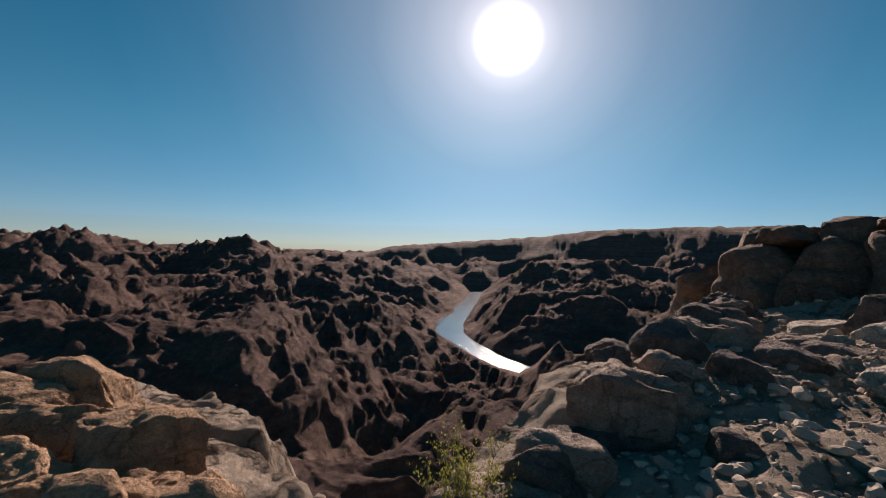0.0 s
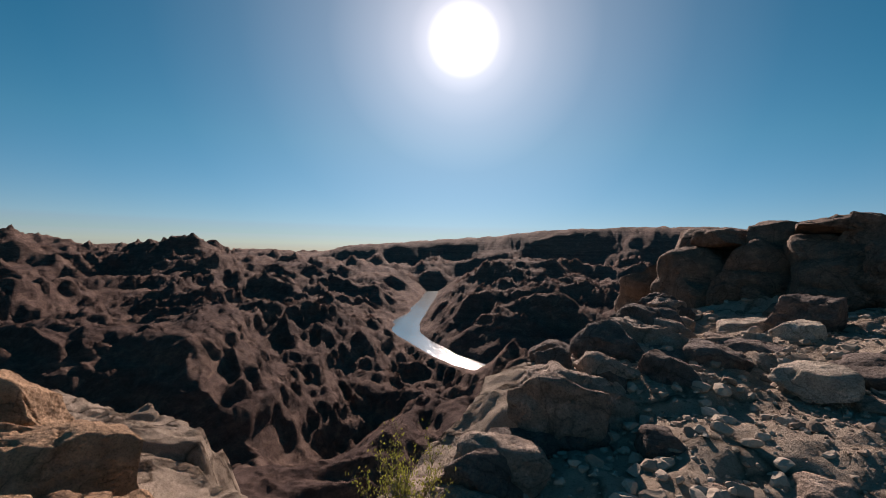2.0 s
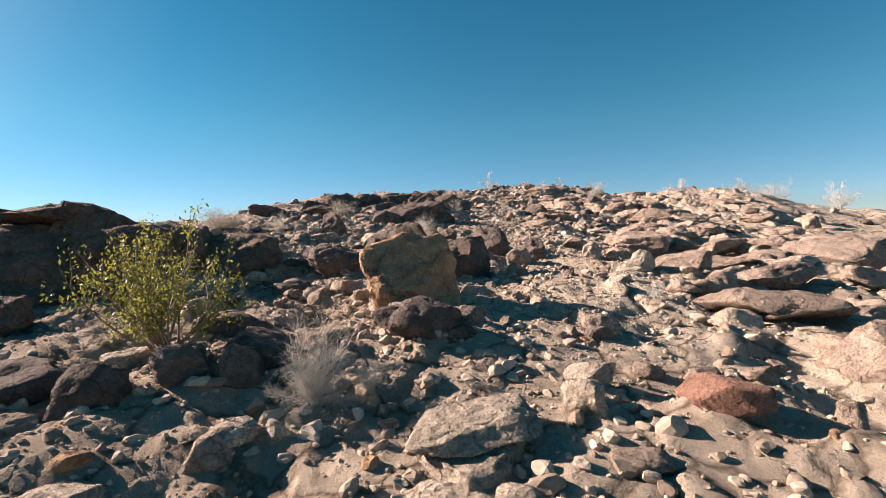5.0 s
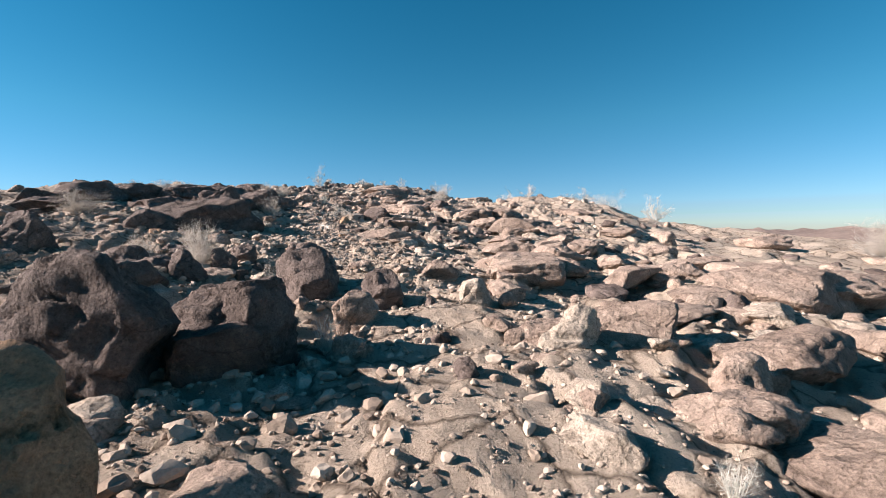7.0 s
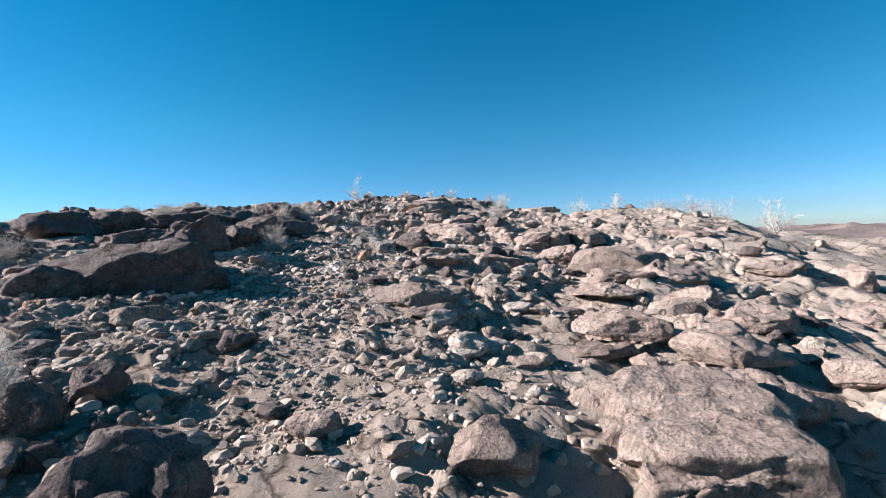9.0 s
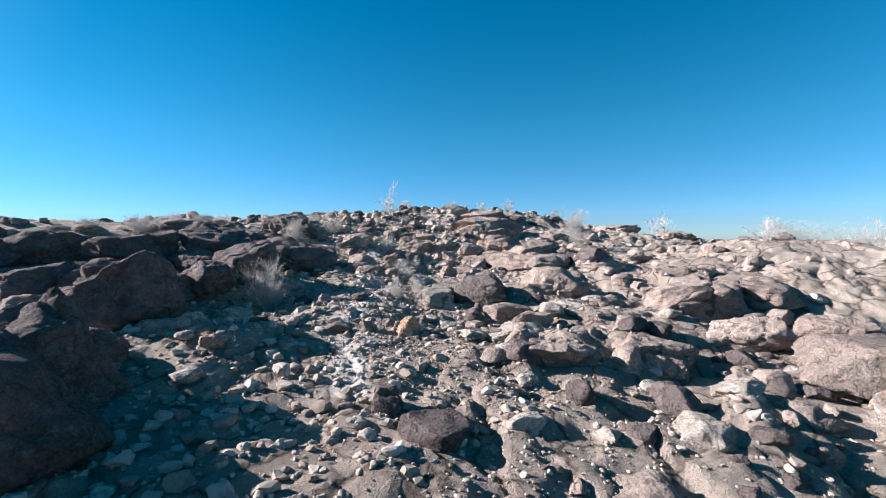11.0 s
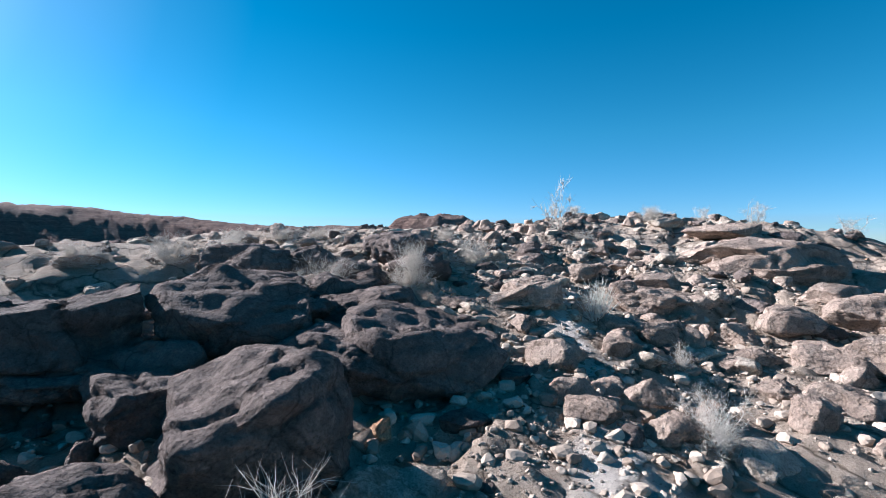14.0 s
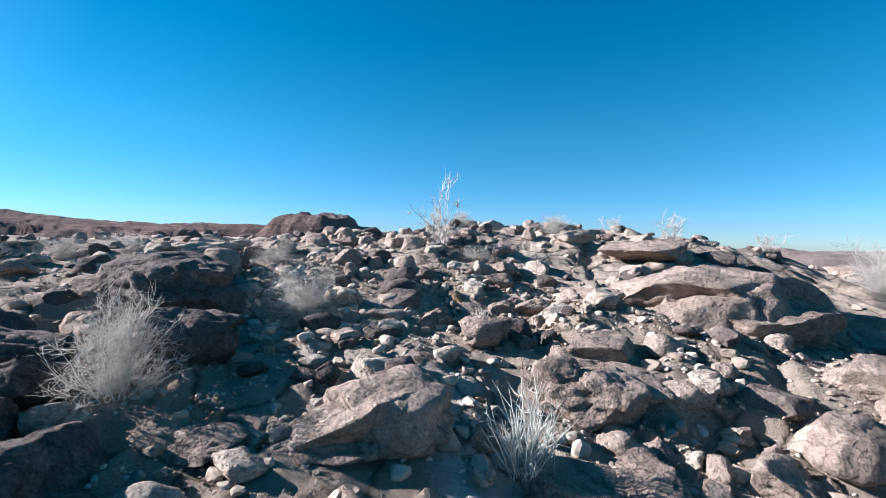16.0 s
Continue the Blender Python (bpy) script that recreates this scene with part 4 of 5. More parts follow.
boulder('D', 26.86, 7.60, 3.07, 0.55, 0.47, 0.28, -65, 0)
boulder('D', 28.27, 10.09, 3.59, 1.02, 0.87, 0.31, -65, 0)
boulder('D', 25.13, 11.54, 3.19, 1.45, 1.23, 0.35, -65, 0)
boulder('D', 29.25, 9.33, 3.65, 0.89, 0.76, 0.22, -65, 0)
boulder('T', 28.52, 7.30, 3.25, 1.08, 0.92, 0.25, -65, -10)
boulder('T', 26.31, 6.28, 2.82, 0.46, 0.39, 0.18, -65, 0)
boulder('T', 27.17, 6.41, 2.95, 0.27, 0.23, 0.12, -65, 0)
boulder('T', 29.64, 5.88, 3.21, 0.95, 0.81, 0.34, -65, 0)
boulder('T', 29.85, 5.16, 3.18, 0.57, 0.48, 0.28, -65, 0)
boulder('T', 32.46, 5.67, 3.61, 1.20, 1.02, 0.33, -65, 0)
boulder('T', 28.55, 5.66, 3.04, 0.62, 0.53, 0.25, -65, 0)
boulder('T', 29.79, 2.62, 2.96, 1.79, 1.52, 0.57, -65, 0)
boulder('T', 26.13, 5.51, 2.71, 0.56, 0.48, 0.22, -65, 0)
boulder('T', 27.03, 4.43, 2.71, 0.50, 0.42, 0.23, -65, 0)
boulder('T', 26.79, 3.95, 2.63, 0.49, 0.42, 0.19, -65, 0)
boulder('T', 28.66, 4.59, 2.94, 0.68, 0.58, 0.16, -65, 0)
boulder('T', 27.82, 4.57, 2.82, 0.47, 0.40, 0.15, -65, 0)
boulder('T', 28.20, 2.98, 2.74, 0.71, 0.61, 0.18, -65, 0)
boulder('T', 31.03, 7.96, 3.63, 0.74, 0.63, 0.24, -65, 0)
boulder('T', 36.64, 7.55, 3.95, 1.12, 0.95, 0.43, -65, 0)
boulder('D', 29.92, 10.06, 3.81, 1.28, 1.09, 0.53, -78, 0)
boulder('D', 28.83, 9.13, 3.56, 0.88, 0.75, 0.39, -78, 0)
boulder('D', 28.10, 9.61, 3.51, 0.84, 0.72, 0.35, -78, 0)
boulder('D', 27.43, 7.85, 3.18, 0.41, 0.36, 0.12, -78, 0)
boulder('D', 27.04, 9.43, 3.32, 0.76, 0.64, 0.45, -78, 0)
boulder('T', 28.06, 8.21, 3.32, 0.57, 0.48, 0.13, -78, 0)
boulder('T', 32.23, 5.63, 3.58, 1.04, 0.89, 0.32, -78, 0)
boulder('T', 30.63, 6.81, 3.44, 0.69, 0.59, 0.21, -78, 0)
boulder('T', 32.02, 4.52, 3.52, 1.36, 1.16, 0.61, -78, -10)
boulder('T', 30.58, 5.08, 3.29, 0.62, 0.52, 0.26, -78, 0)
boulder('T', 29.86, 5.17, 3.18, 0.41, 0.35, 0.12, -78, 0)
boulder('T', 28.86, 5.64, 3.07, 0.57, 0.49, 0.18, -78, 0)
boulder('T', 28.61, 5.27, 3.00, 0.31, 0.26, 0.26, -78, 0)
boulder('T', 29.04, 4.77, 3.01, 0.51, 0.44, 0.24, -78, 0)
boulder('T', 28.59, 3.99, 2.88, 0.87, 0.74, 0.21, -78, 0)
boulder('T', 30.52, 8.05, 3.60, 0.60, 0.51, 0.16, -78, 0)
boulder('T', 28.50, 6.97, 3.20, 0.20, 0.17, 0.07, -78, 0)
boulder('T', 34.84, 4.91, 3.91, 0.88, 0.74, 0.35, -78, 0)
boulder('T', 38.54, 6.60, 4.06, 1.16, 0.99, 0.38, -78, 0)
boulder('T', 38.93, -1.03, 3.56, 3.35, 2.86, 0.72, -78, 0)
boulder('T', 39.36, 7.77, 4.16, 0.93, 0.80, 0.31, -78, 0)
boulder('T', 33.02, 8.20, 3.79, 0.68, 0.58, 0.21, -78, 0)
boulder('T', 30.05, 4.70, 3.17, 0.31, 0.27, 0.19, -78, 0)
boulder('T', 31.55, 2.46, 3.27, 0.69, 0.59, 0.23, -78, 0)
boulder('P', 30.54, 3.68, 3.19, 0.34, 0.30, 0.20, -78, 0)
boulder('P', 29.14, 8.10, 3.45, 0.29, 0.24, 0.10, -78, 0)
boulder('D', 27.28, 8.78, 3.29, 1.35, 1.27, 0.33, -69, 0)
boulder('D', 27.14, 9.69, 3.36, 1.51, 1.44, 0.37, -69, 0)
boulder('D', 26.23, 9.62, 3.20, 1.56, 1.48, 0.32, -69, 0)
boulder('D', 25.61, 8.49, 2.99, 1.36, 1.29, 0.36, -69, 0)
boulder('D', 19.61, 6.75, 1.99, 1.31, 1.25, 1.37, -82, 0)
boulder('D', 20.10, 7.15, 2.08, 1.04, 0.98, 0.52, -82, 0)



boulder('D', 11.06, 2.69, 0.80, 0.89, 0.76, 1.03, -94, 0)
boulder('D', 10.28, 3.29, 0.76, 0.99, 0.84, 1.31, -94, 0)
boulder('D', 13.17, 2.69, 0.99, 0.87, 0.74, 0.77, -94, 0)
boulder('D', 12.86, 1.65, 0.91, 0.63, 0.54, 0.58, -94, 0)
boulder('T', 11.99, 1.78, 0.83, 0.58, 0.49, 0.50, -94, 0)
boulder('P', 12.82, 0.44, 0.83, 0.57, 0.48, 0.51, -94, 0)
boulder('P', 11.30, -0.39, 0.64, 0.56, 0.47, 0.61, -94, 0)


def broad_boulder(kind, x, y, w, h, yaw):
    """A broad low slab of bedrock with a rounded top, sunk in the slope."""
    name, material, label = {"T": ("broad_tan_boulder", ROCK_TAN, "broad low tan-brown boulder with cracked edges"), "P": ("broad_pale_boulder", ROCK_PALE, "broad pale buff boulder worn smooth beside the path"),
                             "D": ("broad_dark_boulder", ROCK_DARK, "broad dark varnished boulder lying on the slope")}[kind]
    rng = np.random.default_rng(int(abs(x * 977) + abs(y * 613)))
    q, tri = rock_points(5 if w > 0.9 else 4, (w * 1.1, w * rng.uniform(0.75, 0.95), h * 1.35), rng, 0.72, 12, 0.62)
    ob = tagged(new(name, mesh_of(name, q, tri, material)), label, "rock", group=name.replace("_", " ") + "s of the spur")
    z = float(near_base(np.array([x]), np.array([y]))[0])
    ob.matrix_basis = pose(x, y, z + 0.03, 0, 0, yaw) @ pose(0, 0, 0, rng.uniform(-2, 9), rng.uniform(-6, 6), rng.uniform(-25, 25))
    FOOT.append((x, y, 0.45 * w))
    return ob


broad_boulder('T', 14.12, -4.35, 2.20, 0.62, -70)
broad_boulder('T', 7.68, -2.24, 1.06, 0.48, -70)
broad_boulder('T', 9.33, -1.73, 1.78, 0.34, -70)
broad_boulder('P', 5.58, 0.81, 0.95, 0.13, -70)
broad_boulder('P', 6.48, 0.14, 0.42, 0.19, -70)
broad_boulder('D', 7.22, 2.15, 0.60, 0.22, -70)
broad_boulder('T', 15.38, -4.99, 2.26, 0.55, -96)
broad_boulder('T', 11.69, -1.15, 1.04, 0.47, -96)
broad_boulder('T', 11.09, -2.25, 1.23, 0.41, -96)
broad_boulder('T', 15.70, -0.56, 1.63, 0.33, -96)
broad_boulder('T', 13.59, -2.84, 1.08, 0.23, -96)
broad_boulder('T', 14.84, -0.56, 1.23, 0.43, -84)
broad_boulder('T', 17.06, -1.59, 1.21, 0.36, -84)
broad_boulder('T', 22.16, -1.72, 2.27, 0.51, -84)
broad_boulder('T', 17.86, -0.67, 1.21, 0.26, -84)
broad_boulder('T', 18.61, 2.19, 1.57, 0.35, -84)
broad_boulder('T', 15.55, -3.40, 1.42, 0.40, -84)
broad_boulder('T', 14.82, -2.25, 1.16, 0.28, -84)
broad_boulder('D', 25.07, 3.37, 1.22, 0.44, -86)
broad_boulder('T', 25.70, 2.00, 1.36, 0.57, -86)
broad_boulder('D', 28.31, 1.00, 1.23, 0.55, -86)
broad_boulder('T', 31.71, 4.20, 2.20, 0.62, -86)
broad_boulder('D', 24.84, -0.23, 0.94, 0.42, -86)
broad_boulder('T', 23.23, 2.47, 0.63, 0.28, -86)
broad_boulder('T', 28.66, 2.50, 1.12, 0.49, -86)
broad_boulder('T', 28.39, 7.25, 1.01, 0.29, -65)
broad_boulder('T', 32.15, 4.08, 2.48, 0.69, -65)
broad_boulder('T', 26.39, 5.64, 0.46, 0.21, -65)
broad_boulder('T', 29.68, 3.18, 1.14, 0.51, -65)
broad_boulder('T', 28.58, 7.28, 0.98, 0.35, -78)
broad_boulder('T', 32.27, 4.35, 2.00, 0.63, -78)
broad_boulder('T', 30.30, 5.69, 0.77, 0.33, -78)
broad_boulder('T', 30.35, 6.86, 0.62, 0.25, -78)
broad_boulder('T', 29.62, 6.13, 0.45, 0.20, -78)
broad_boulder('D', 30.46, 10.57, 1.36, 0.38, -78)
broad_boulder('D', 28.81, 9.25, 0.97, 0.37, -78)
broad_boulder('T', 29.27, 4.19, 0.75, 0.26, -78)
broad_boulder('T', 30.23, 3.46, 1.00, 0.42, -78)
broad_boulder('T', 34.81, 4.36, 1.97, 0.31, -78)


def rim_rocks(count):
    """Broken ledges along the edge where the spur falls to the canyon."""
    rng = np.random.default_rng(41)
    line = eased([(0.9, 2.75), (1.6, 3.4), (2.4, 4.5), (3.3, 6.0), (4.2, 8.0), (4.9, 9.8)], 8)
    for k in range(count):
        x, y = line[int(rng.integers(len(line)))]
        x, y = x + rng.normal() * 0.28 + 0.1, y + rng.normal() * 0.28
        w = rng.uniform(0.35, 0.95)
        boulder("T" if k % 3 else "D", x, y, 9.0, w, w * rng.uniform(0.6, 0.9), w * rng.uniform(0.28, 0.5), rng.uniform(-50, 10), rng.uniform(0, 14))


rim_rocks(48)


# ---- loose stones ----
def eye_way_clear(x, y, margin):
    line = [(-1.5, 0.2), (1.4, 0.1), (3.0, 0.1), (7.7, 0.9), (13.0, 0.9), (18.2, 3.6), (22.2, 5.5), (26.0, 6.4)]
    return polyline_distance(x, y, line) > margin


def cobbles(count):
    """Fist- to head-sized stones, each a thing of its own, on a few shared shapes."""
    rng = np.random.default_rng(5)
    shapes = {}
    for k in range(14):
        material = (ROCK_TAN, ROCK_DARK, ROCK_TAN, ROCK_TAN, ROCK_DARK, ROCK_ORANGE, ROCK_TAN)[k % 7]
        q, tri = rock_points(3, (1.0, rng.uniform(0.65, 0.95), rng.uniform(0.45, 0.8)), rng, 0.5, 9, 1.1)
        shapes[k] = mesh_of("stone", q, tri, material)
    made = 0
    while made < count:
        s = rng.uniform(0, 1)
        x, y = -3 + 38 * s, 0.5 + 0.20 * 38 * s + rng.normal() * 3.2
        if not inside(np.array([x]), np.array([y]), SPUR)[0] or any(math.hypot(x - fx, y - fy) < 0.75 * r for fx, fy, r in FOOT):
            continue
        size = 0.10 + 0.30 * rng.uniform() ** 2.2
        k = int(rng.integers(14))
        ob = tagged(new("stone", shapes[k]), "loose angular stone lying on the gravel", "stone", group="loose stones")
        z = float(land(np.array([x]), np.array([y]))[0])
        ob.matrix_basis = pose(x, y, z + 0.02 * size, rng.uniform(-18, 18), rng.uniform(-18, 18), rng.uniform(0, 360)) @ Matrix.Scale(size, 4)
        made += 1


cobbles(280)


def plates(count):
    """Flat weathered slabs of bedrock that lie half sunk in the slope."""
    rng = np.random.default_rng(77)
    shapes = []
    for k in range(12):
        q, tri = rock_points(4, (1.0, rng.uniform(0.6, 0.9), rng.uniform(0.30, 0.46)), rng, 0.6, 14, 0.8)
        shapes.append(mesh_of("flat_rock", q, tri, (ROCK_TAN, ROCK_TAN, ROCK_PALE, ROCK_DARK)[k % 4]))
    made = 0
    while made < count:
        x = rng.uniform(5, 42)
        mid = 0.5 + 0.21 * x
        y = mid + rng.normal() * 6.0 - 1.8
        if not inside(np.array([x]), np.array([y]), SPUR)[0] or any(math.hypot(x - fx, y - fy) < 0.8 * r for fx, fy, r in FOOT) or not eye_way_clear(np.array([x]), np.array([y]), 0.5)[0]:
            continue
        size = 0.35 + 0.8 * rng.uniform() ** 1.8
        ob = tagged(new("flat_rock", shapes[int(rng.integers(12))]), "flat weathered rock half sunk in the slope", "rock", group="flat rocks")
        z = float(land(np.array([x]), np.array([y]))[0])
        ob.matrix_basis = pose(x, y, z + 0.03 * size, rng.uniform(-4, 10), rng.uniform(-8, 8), rng.uniform(-35, 35)) @ Matrix.Scale(size, 4)
        made += 1


plates(290)


def gravel(name, count, level, lo, hi, power, material, seed, spread, label, reach=37, flat=(0.4, 0.75), smooth=False, clear=0.0):
    """Loose stones too many to count, joined into one mesh."""
    rng = np.random.default_rng(seed)
    base = []
    for k in range(8):
        q, tri = rock_points(level, (1.0, rng.uniform(0.6, 0.95), rng.uniform(*flat)), rng, 0.7, 16, 0.9)
        base.append(q)
    s = rng.uniform(0, 1, count * 3)
    x = -4 + reach * s
    y = 0.3 + 0.20 * reach * s + rng.normal(size=count * 3) * spread
    dens = np.clip(0.6 + 1.3 * fbm(x / 2.2, y / 2.2, seed + 3, 4), 0.22, 1)
    ok = inside(x, y, SPUR) & ((x > 7.5) | (clear == 0)) & eye_way_clear(x, y, clear * (1 + 0.5 * fbm(x / 1.5, y / 1.5, seed + 9, 3) + np.clip((9 - x) / 4, 0, 1))) & (rng.uniform(size=count * 3) < dens)
    x, y = x[ok][:count], y[ok][:count]
    n = len(x)
    size = lo + (hi - lo) * rng.uniform(size=n) ** power
    z = land(x, y) + 0.08 * size
    yaw, tip = rng.uniform(0, 2 * np.pi, n), rng.uniform(-0.5, 0.5, n) * (0.35 if smooth else 1)
    which = rng.integers(8, size=n)
    pts = np.array(base)[which]
    px, py, pz = pts[..., 0], pts[..., 1], pts[..., 2]
    py, pz = py * np.cos(tip)[:, None] - pz * np.sin(tip)[:, None], py * np.sin(tip)[:, None] + pz * np.cos(tip)[:, None]
    px, py = px * np.cos(yaw)[:, None] - py * np.sin(yaw)[:, None], px * np.sin(yaw)[:, None] + py * np.cos(yaw)[:, None]
    co = np.stack([px, py, pz], -1) * size[:, None, None] + np.stack([x, y, z], -1)[:, None]
    tri = ICO[level][1][None] + (np.arange(n) * len(ICO[level][0]))[:, None, None]
    return tagged(new(name, mesh_of(name, co.reshape(-1, 3), tri.reshape(-1, 3), material, smooth)), label, "stones", kind="stuff")


def gravel_material(name, light, mid, dark):
    n = Nodes(name)
    v = n.coords(space="World")
    isl = n.add("ShaderNodeNewGeometry").outputs["Random Per Island"]
    fine = n.noise(v, 45.0, 4, 0.7)
    base = n.ramp(isl, [(0.0, dark), (0.45, mid), (1.0, light)])
    base = n.mix(0.5, base, n.ramp(fine, [(0.3, (0.5, 0.5, 0.5)), (0.6, (1.0, 1.0, 1.0))]), "MULTIPLY")
    return n.finish(base, 0.93, n.bump(fine, 0.6, 0.01), 0.12)


GRAVEL = gravel_material("gravel_stones", (0.47, 0.39, 0.315), (0.37, 0.295, 0.23), (0.20, 0.15, 0.115))
gravel("pale_broken_rock", 380, 3, 0.18, 0.65, 2.0, ROCK_PALE, 71, 5.0, "pale buff broken rocks strewn over the gravel", 44, (0.3, 0.5), True, 1.0)
gravel("broken_rock", 650, 3, 0.22, 0.75, 2.0, ROCK_TAN, 87, 6.5, "broken brown rocks strewn over the stony slope", 50, (0.34, 0.6), True, 1.7)
gravel("dark_rubble", 420, 3, 0.2, 0.7, 2.0, ROCK_DARK, 93, 6.5, "dark broken rocks strewn over the stony slope", 50, (0.36, 0.65), True, 1.9)
gravel("gravel", 9000, 2, 0.05, 0.19, 2.2, GRAVEL, 21, 3.4, "scattered tan and brown stones")
gravel("path_gravel", 3200, 2, 0.06, 0.26, 2.0, GRAVEL, 55, 1.5, "loose buff and brown stones along the trodden way")
gravel("fine_gravel", 40000, 1, 0.02, 0.075, 1.8, GRAVEL, 33, 3.2, "fine pale gravel between the rocks")


# ---- desert plants ----
def leaf_material(name, a, b, rough=0.6, through_light=0.35):
    n = Nodes(name)
    isl = n.add("ShaderNodeNewGeometry").outputs["Random Per Island"]
    col = n.ramp(isl, [(0.0, a), (1.0, b)])
    n.finish(col, rough, None, 0.2)
    if through_light:
        tr, mx = n.add("ShaderNodeBsdfTranslucent"), n.add("ShaderNodeMixShader")
        n.link(col, tr.inputs["Color"])
        mx.inputs[0].default_value = through_light
        n.link(n.bsdf.outputs[0], mx.inputs[1])
        n.link(tr.outputs[0], mx.inputs[2])
        n.link(mx.outputs[0], n.tree.nodes["Material Output"].inputs["Surface"])
    return n.mat


TWIG_GREY = leaf_material("dry_twig", (0.56, 0.51, 0.45), (0.78, 0.73, 0.66), 0.8, 0.35)
TWIG_PALE = leaf_material("pale_stalk", (0.52, 0.50, 0.44), (0.72, 0.70, 0.62), 0.8, 0.2)
BARK = leaf_material("brown_stem", (0.16, 0.12, 0.09), (0.27, 0.21, 0.16), 0.9, 0.0)
CREOSOTE = leaf_material("creosote_leaf", (0.15, 0.16, 0.03), (0.28, 0.27, 0.06), 0.5, 0.4)


def tubes(name, paths, material):
    """Thin three-sided twigs along lines of (point, radius)."""
    co, tri = [], []
    for path in paths:
        first = len(co)
        for k, (p, r) in enumerate(path):
            a = path[min(k + 1, len(path) - 1)][0] - path[max(k - 1, 0)][0]
            a.normalize()
            s = a.cross(Vector((0.31, 0.87, 0.39)))
            s.normalize()
            u = a.cross(s)
            for m in range(3):
                co.append(p + (s * math.cos(m * 2.094) + u * math.sin(m * 2.094)) * r)
            if k:
                b = first + 3 * (k - 1)
                for m in range(3):
                    i, j = b + m, b + (m + 1) % 3
                    tri += [(i, j, j + 3), (i, j + 3, i + 3)]
    return mesh_of(name, np.array([c[:] for c in co]), np.array(tri), material)


def grow(rng, start, way, length, radius, bends, wander, lift):
    """One wandering twig as a list of (point, radius)."""
    p, out = Vector(start), []
    d = Vector(way).normalized()
    for k in range(bends + 1):
        out.append((p.copy(), radius * (1 - 0.75 * k / bends)))
        d = (d + Vector(rng.normal(size=3)) * wander + Vector((0, 0, lift))).normalized()
        p = p + d * (length / bends)
    return out


def shrub_parts(seed, twigs, up, wander, thick, forks, fuzz):
    """Stems from one root and finer twigs off them, in a bush one metre wide and about one high."""
    rng = np.random.default_rng(seed)
    stems, fine = [], []
    for _ in range(twigs):
        a, el = rng.uniform(0, 2 * math.pi), up + (1 - up) * rng.uniform() ** 0.8
        way = (math.cos(a) * math.cos(el * 1.5), math.sin(a) * math.cos(el * 1.5), math.sin(el * 1.5) + 0.08)
        length = rng.uniform(0.72, 1.0) / math.hypot(math.cos(el * 1.5) / 0.5, math.sin(el * 1.5) / 0.95)
        main = grow(rng, (rng.normal() * 0.05, rng.normal() * 0.05, -0.05), way, length, thick, 5, wander, 0.03)
        stems.append(main)
        for _ in range(forks):
            k = int(rng.integers(1, 5))
            d = (main[k + 1][0] - main[k][0]).normalized() + Vector(rng.normal(size=3)) * 0.7
            sub = grow(rng, main[k][0], d, length * rng.uniform(0.16, 0.34), thick * 0.6, 3, wander * 1.3, 0.05)
            fine.append(sub)
            for _ in range(fuzz):
                j = int(rng.integers(1, 3))
                fine.append(grow(rng, sub[j][0], (sub[j + 1][0] - sub[j][0]).normalized() + Vector(rng.normal(size=3)) * 0.8, length * rng.uniform(0.1, 0.24), thick * 0.42, 2, wander, 0.05))
    return stems, fine


SHRUB_MESH = {}


def shrub(kind, name, label, x, y, z, w, h, variants, settings, material, group):
    rng = np.random.default_rng(int(abs(x * 517) + abs(y * 911)))
    v = int(rng.integers(variants))
    if (kind, v) not in SHRUB_MESH:
        stems, fine = shrub_parts(100 + v * 7 + len(kind), *settings)
        SHRUB_MESH[kind, v] = (tubes("stems", stems, material), tubes("twigs", fine, material))
    root = tagged(new(name), label, "bush", group=group)
    root.empty_display_size = 0.1
    zz = float(land(np.array([x]), np.array([y]))[0]) + 0.02
    root.matrix_basis = pose(x, y, zz, 0, 0, rng.uniform(0, 360)) @ Matrix.Diagonal((w, w, max(h, min(h + z - zz, 1.25 * h)) * 1.05, 1))
    for part_name, me in zip(("base_stem", "crown"), SHRUB_MESH[kind, v]):
        new(part_name, me).parent = root
    return root


def dry_shrub(x, y, z, w, h):
    return shrub("dry", "dry_shrub", "dry grey twiggy desert shrub among the rocks", x, y, z, w, h, 4, (64, 0.02, 0.2, 0.0036, 9, 4), TWIG_GREY, "dry grey shrubs")


def spiky_shrub(x, y, z, w, h):
    return shrub("spiky", "pale_stalk_shrub", "pale silvery shrub with upright leafless stalks", x, y, z, w, h, 2, (52, 0.36, 0.14, 0.0085, 3, 1), TWIG_PALE, "pale stalky shrubs")


def thin_shrub(x, y, z, w, h):
    return shrub("thin", "sparse_shrub", "sparse bare shrub standing on the crest", x, y, z, w, h, 3, (12, 0.45, 0.16, 0.008, 7, 3), TWIG_GREY, "sparse crest shrubs")


def leaves_mesh(name, seed, anchors, each, size, spread, material):
    rng = np.random.default_rng(seed)
    co, tri = [], []
    for a in anchors:
        for _ in range(each):
            c = np.array(a[:]) + rng.normal(size=3) * spread
            u, v = rng.normal(size=3), rng.normal(size=3)
            u /= np.linalg.norm(u)
            v -= u * (u @ v)
            v /= np.linalg.norm(v)
            s = size * rng.uniform(0.6, 1.3)
            i = len(co)
            co += [c - u * s, c + v * s * 0.45, c + u * s, c - v * s * 0.45]
            tri += [(i, i + 1, i + 2), (i, i + 2, i + 3)]
    return mesh_of(name, np.array(co), np.array(tri), material, False)


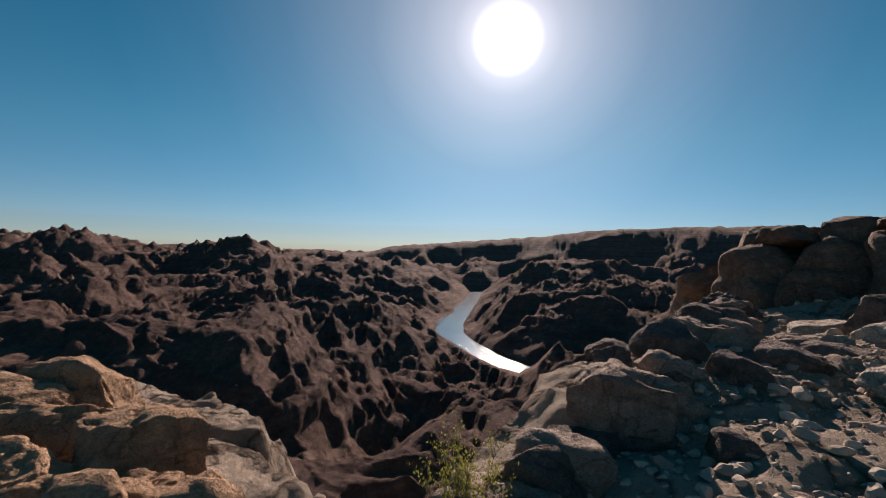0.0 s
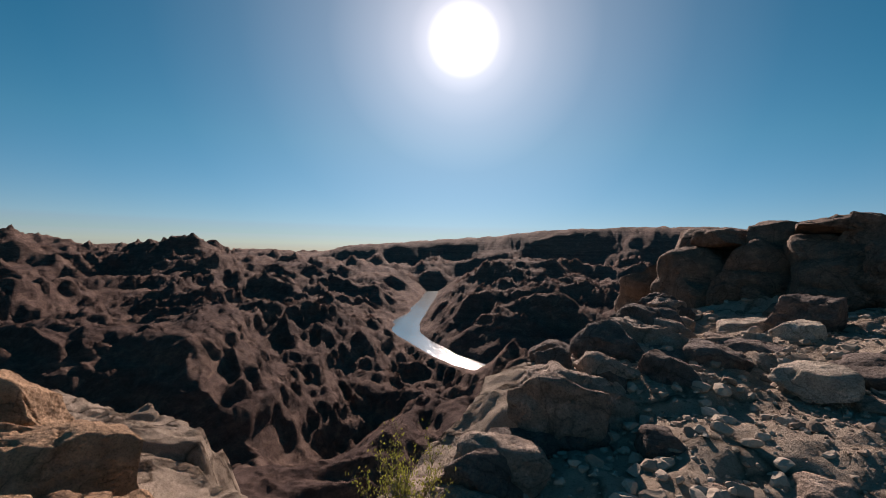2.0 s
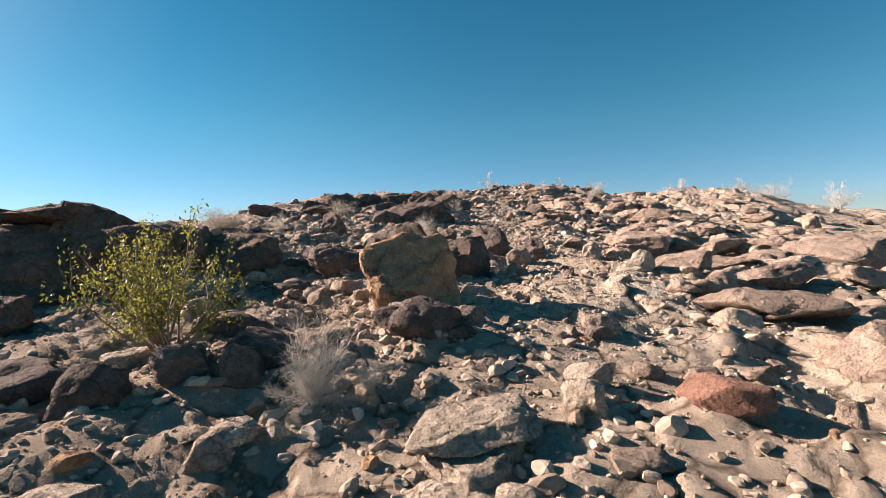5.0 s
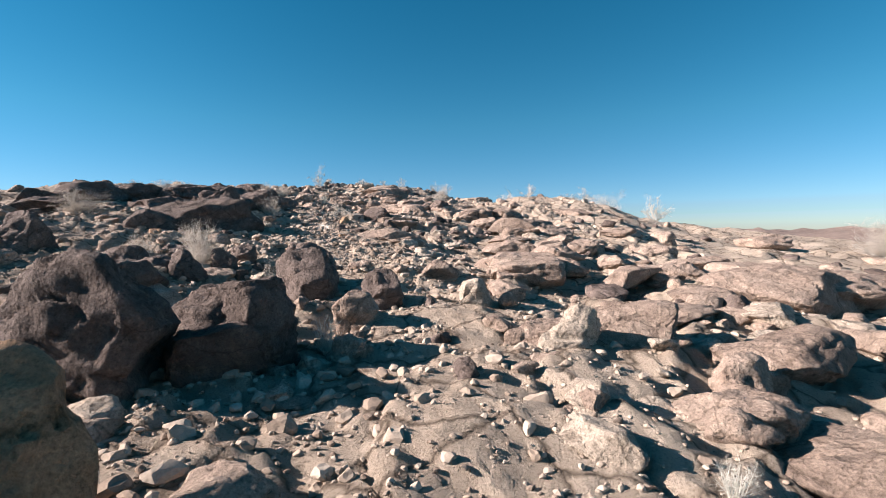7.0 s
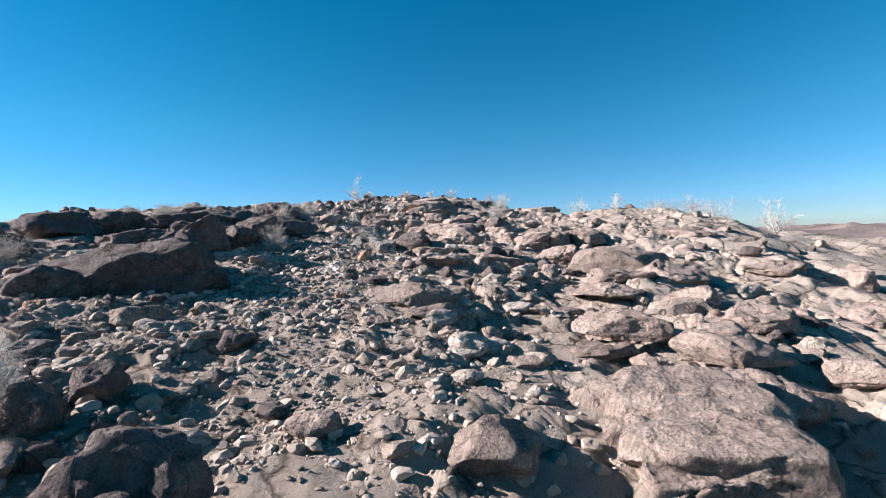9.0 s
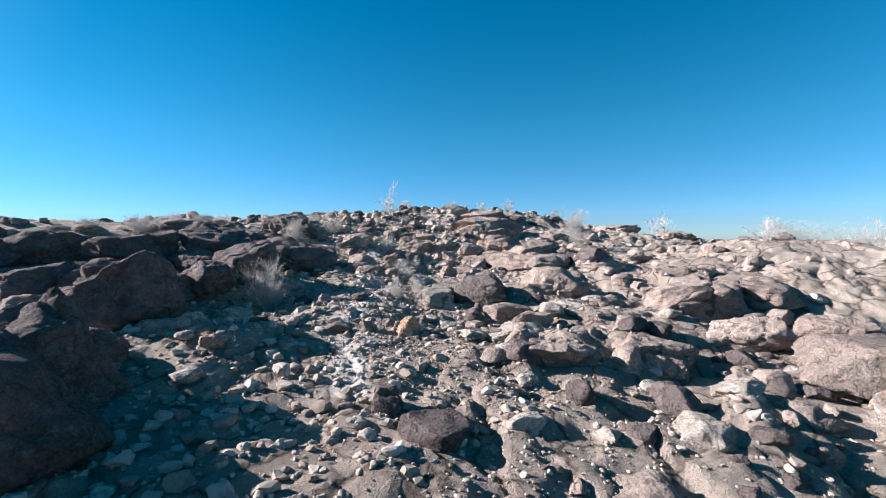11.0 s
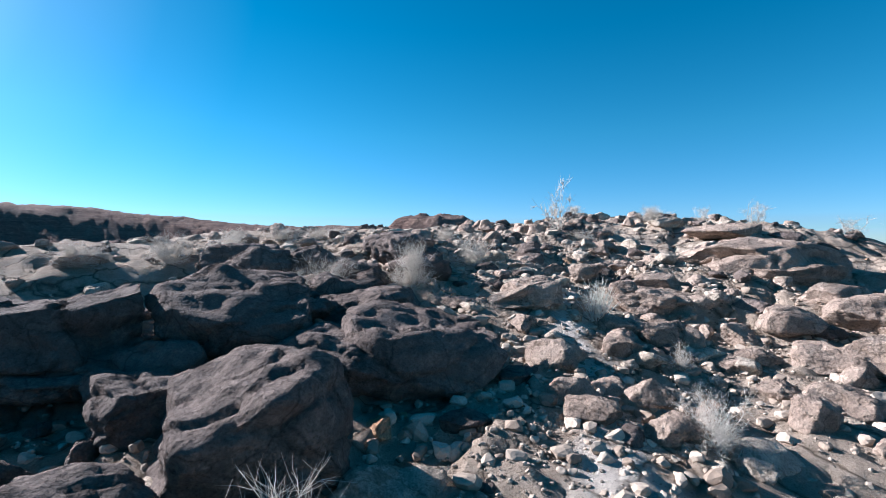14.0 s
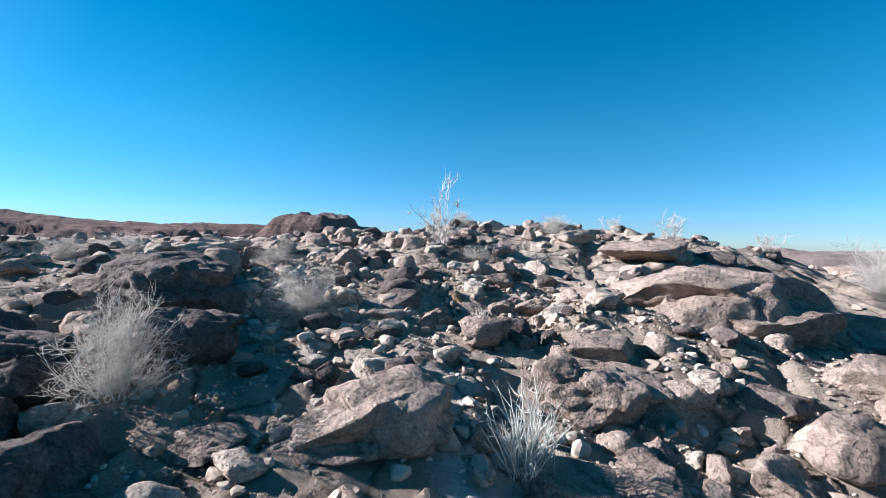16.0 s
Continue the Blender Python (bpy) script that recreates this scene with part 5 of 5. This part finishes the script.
def creosote(x, y, z, w, h, name="creosote_bush", seed=3, label="yellow-green creosote bush with thin arching stems"):
    """An open bush: grey-brown stems from one root and small resinous leaves at their ends."""
    rng = np.random.default_rng(seed)
    stems, fine, tips = [], [], []
    for _ in range(26):
        a, el = rng.uniform(0, 2 * math.pi), rng.uniform(0.3, 1.0)
        way = (math.cos(a) * math.cos(el * 1.35), math.sin(a) * math.cos(el * 1.35), math.sin(el * 1.35))
        length = rng.uniform(0.6, 1.0)
        main = grow(rng, (rng.normal() * 0.04, rng.normal() * 0.04, -0.03), way, length, 0.011, 6, 0.14, 0.08)
        stems.append(main)
        for _ in range(9):
            k = int(rng.integers(2, 6))
            d = (main[k + 1][0] - main[k][0]).normalized() + Vector(rng.normal(size=3)) * 0.6
            sub = grow(rng, main[k][0], d, rng.uniform(0.12, 0.32), 0.004, 4, 0.2, 0.06)
            fine.append(sub)
            if rng.uniform() < 0.8:
                tips += [q[0] for q in sub[1:]]
    root = tagged(new(name), label, "bush", group="creosote bushes")
    root.empty_display_size = 0.1
    zz = min(z, float(land(np.array([x]), np.array([y]))[0]) + 0.02)
    root.matrix_basis = pose(x, y, zz, 0, 0, seed * 40) @ Matrix.Diagonal((w * 0.72, w * 0.72, (h + z - zz) * 0.98, 1))
    new("base_stem", tubes("stems", stems, BARK)).parent = root
    new("crown", tubes("twigs", fine, BARK)).parent = root
    leaves = new("leaf_crown", leaves_mesh("leaves", seed, tips, 6, 0.016, 0.028, CREOSOTE))
    leaves.parent = root
    return root


def creosote_low(x, y, z, w, h):
    return creosote(x, y, z - 0.15, w, h + 0.15, "creosote_bush", 8, "low yellow-green creosote bush at the canyon rim")


creosote(5.94, 3.97, 0.45, 1.62, 1.39)
creosote_low(1.08, 2.85, -0.26, 0.64, 0.60)
dry_shrub(5.70, 2.14, 0.34, 0.76, 0.60)
dry_shrub(15.30, 12.74, 1.99, 2.15, 0.82)
dry_shrub(15.80, 10.72, 1.86, 0.91, 0.59)
dry_shrub(18.65, 7.15, 1.91, 0.88, 0.58)
dry_shrub(19.22, 10.45, 2.24, 1.36, 0.82)
dry_shrub(37.56, -7.48, 2.87, 3.52, 1.58)
dry_shrub(8.26, 5.90, 0.76, 0.72, 0.40)
dry_shrub(5.96, 1.79, 0.36, 0.32, 0.24)
dry_shrub(12.49, 2.89, 0.98, 0.27, 0.49)
thin_shrub(36.03, -12.16, 2.19, 2.57, 1.98)
thin_shrub(41.70, -3.99, 3.61, 2.17, 1.44)
spiky_shrub(4.88, -10.39, -0.94, 2.45, 2.34)
dry_shrub(14.91, 6.05, 1.42, 0.58, 0.41)
dry_shrub(14.67, 4.87, 1.32, 0.77, 0.92)
dry_shrub(24.76, -15.82, 0.58, 2.70, 1.77)
dry_shrub(32.11, 1.40, 3.23, 0.97, 0.59)
dry_shrub(24.44, 4.95, 2.44, 0.48, 0.32)
spiky_shrub(11.40, 1.93, 0.83, 0.38, 0.34)
spiky_shrub(9.02, -0.49, 0.52, 0.24, 0.20)
dry_shrub(24.89, 4.63, 2.46, 0.41, 0.34)
dry_shrub(30.58, 1.11, 2.96, 0.83, 0.59)
dry_shrub(23.54, 6.94, 2.52, 1.01, 0.81)
dry_shrub(27.50, 9.93, 3.45, 0.93, 0.51)
dry_shrub(28.15, 8.95, 3.48, 0.95, 0.75)
dry_shrub(30.30, 8.84, 3.70, 0.89, 0.58)
dry_shrub(26.10, 5.22, 2.67, 0.58, 0.43)
dry_shrub(34.35, 0.97, 3.45, 1.28, 1.04)
dry_shrub(24.55, 3.24, 2.31, 0.32, 0.19)
dry_shrub(34.18, -8.61, 3.08, 2.35, 1.60)
dry_shrub(28.31, 12.97, 3.87, 1.16, 0.39)
dry_shrub(30.46, 13.78, 4.13, 0.97, 0.40)
dry_shrub(34.25, 15.35, 4.26, 1.23, 0.44)
spiky_shrub(28.43, 6.37, 3.11, 0.64, 0.62)
thin_shrub(29.4, -5.9, 2.5, 1.2, 1.0)
thin_shrub(34.5, 8.2, 4.0, 1.2, 1.6)
thin_shrub(36.5, 3.6, 4.0, 1.0, 0.75)
thin_shrub(36.8, 1.6, 3.6, 1.1, 0.6)
dry_shrub(26.80, 9.82, 3.32, 0.69, 0.54)
dry_shrub(27.26, 13.14, 3.75, 0.95, 0.62)
dry_shrub(26.06, 13.44, 3.63, 0.89, 0.44)
dry_shrub(28.75, 13.33, 3.96, 0.66, 0.43)
dry_shrub(31.92, 14.04, 4.19, 0.72, 0.45)
dry_shrub(33.45, 10.88, 4.04, 0.62, 0.38)
dry_shrub(27.85, 5.41, 2.91, 0.29, 0.28)
dry_shrub(41.55, 11.47, 4.57, 1.25, 0.41)
dry_shrub(36.86, 8.23, 3.98, 0.90, 0.44)
dry_shrub(31.83, 10.18, 3.96, 0.67, 0.33)
dry_shrub(34.12, 7.47, 3.80, 0.83, 0.37)
dry_shrub(40.36, 5.72, 4.15, 1.01, 0.65)
dry_shrub(36.6, 6.0, 3.9, 1.2, 0.5)
dry_shrub(30.80, 2.49, 3.13, 0.30, 0.28)
thin_shrub(28.9, -3.1, 2.9, 1.2, 0.8)
thin_shrub(36.9, 4.7, 3.9, 0.9, 0.6)
spiky_shrub(31.05, 6.97, 3.51, 0.35, 0.23)
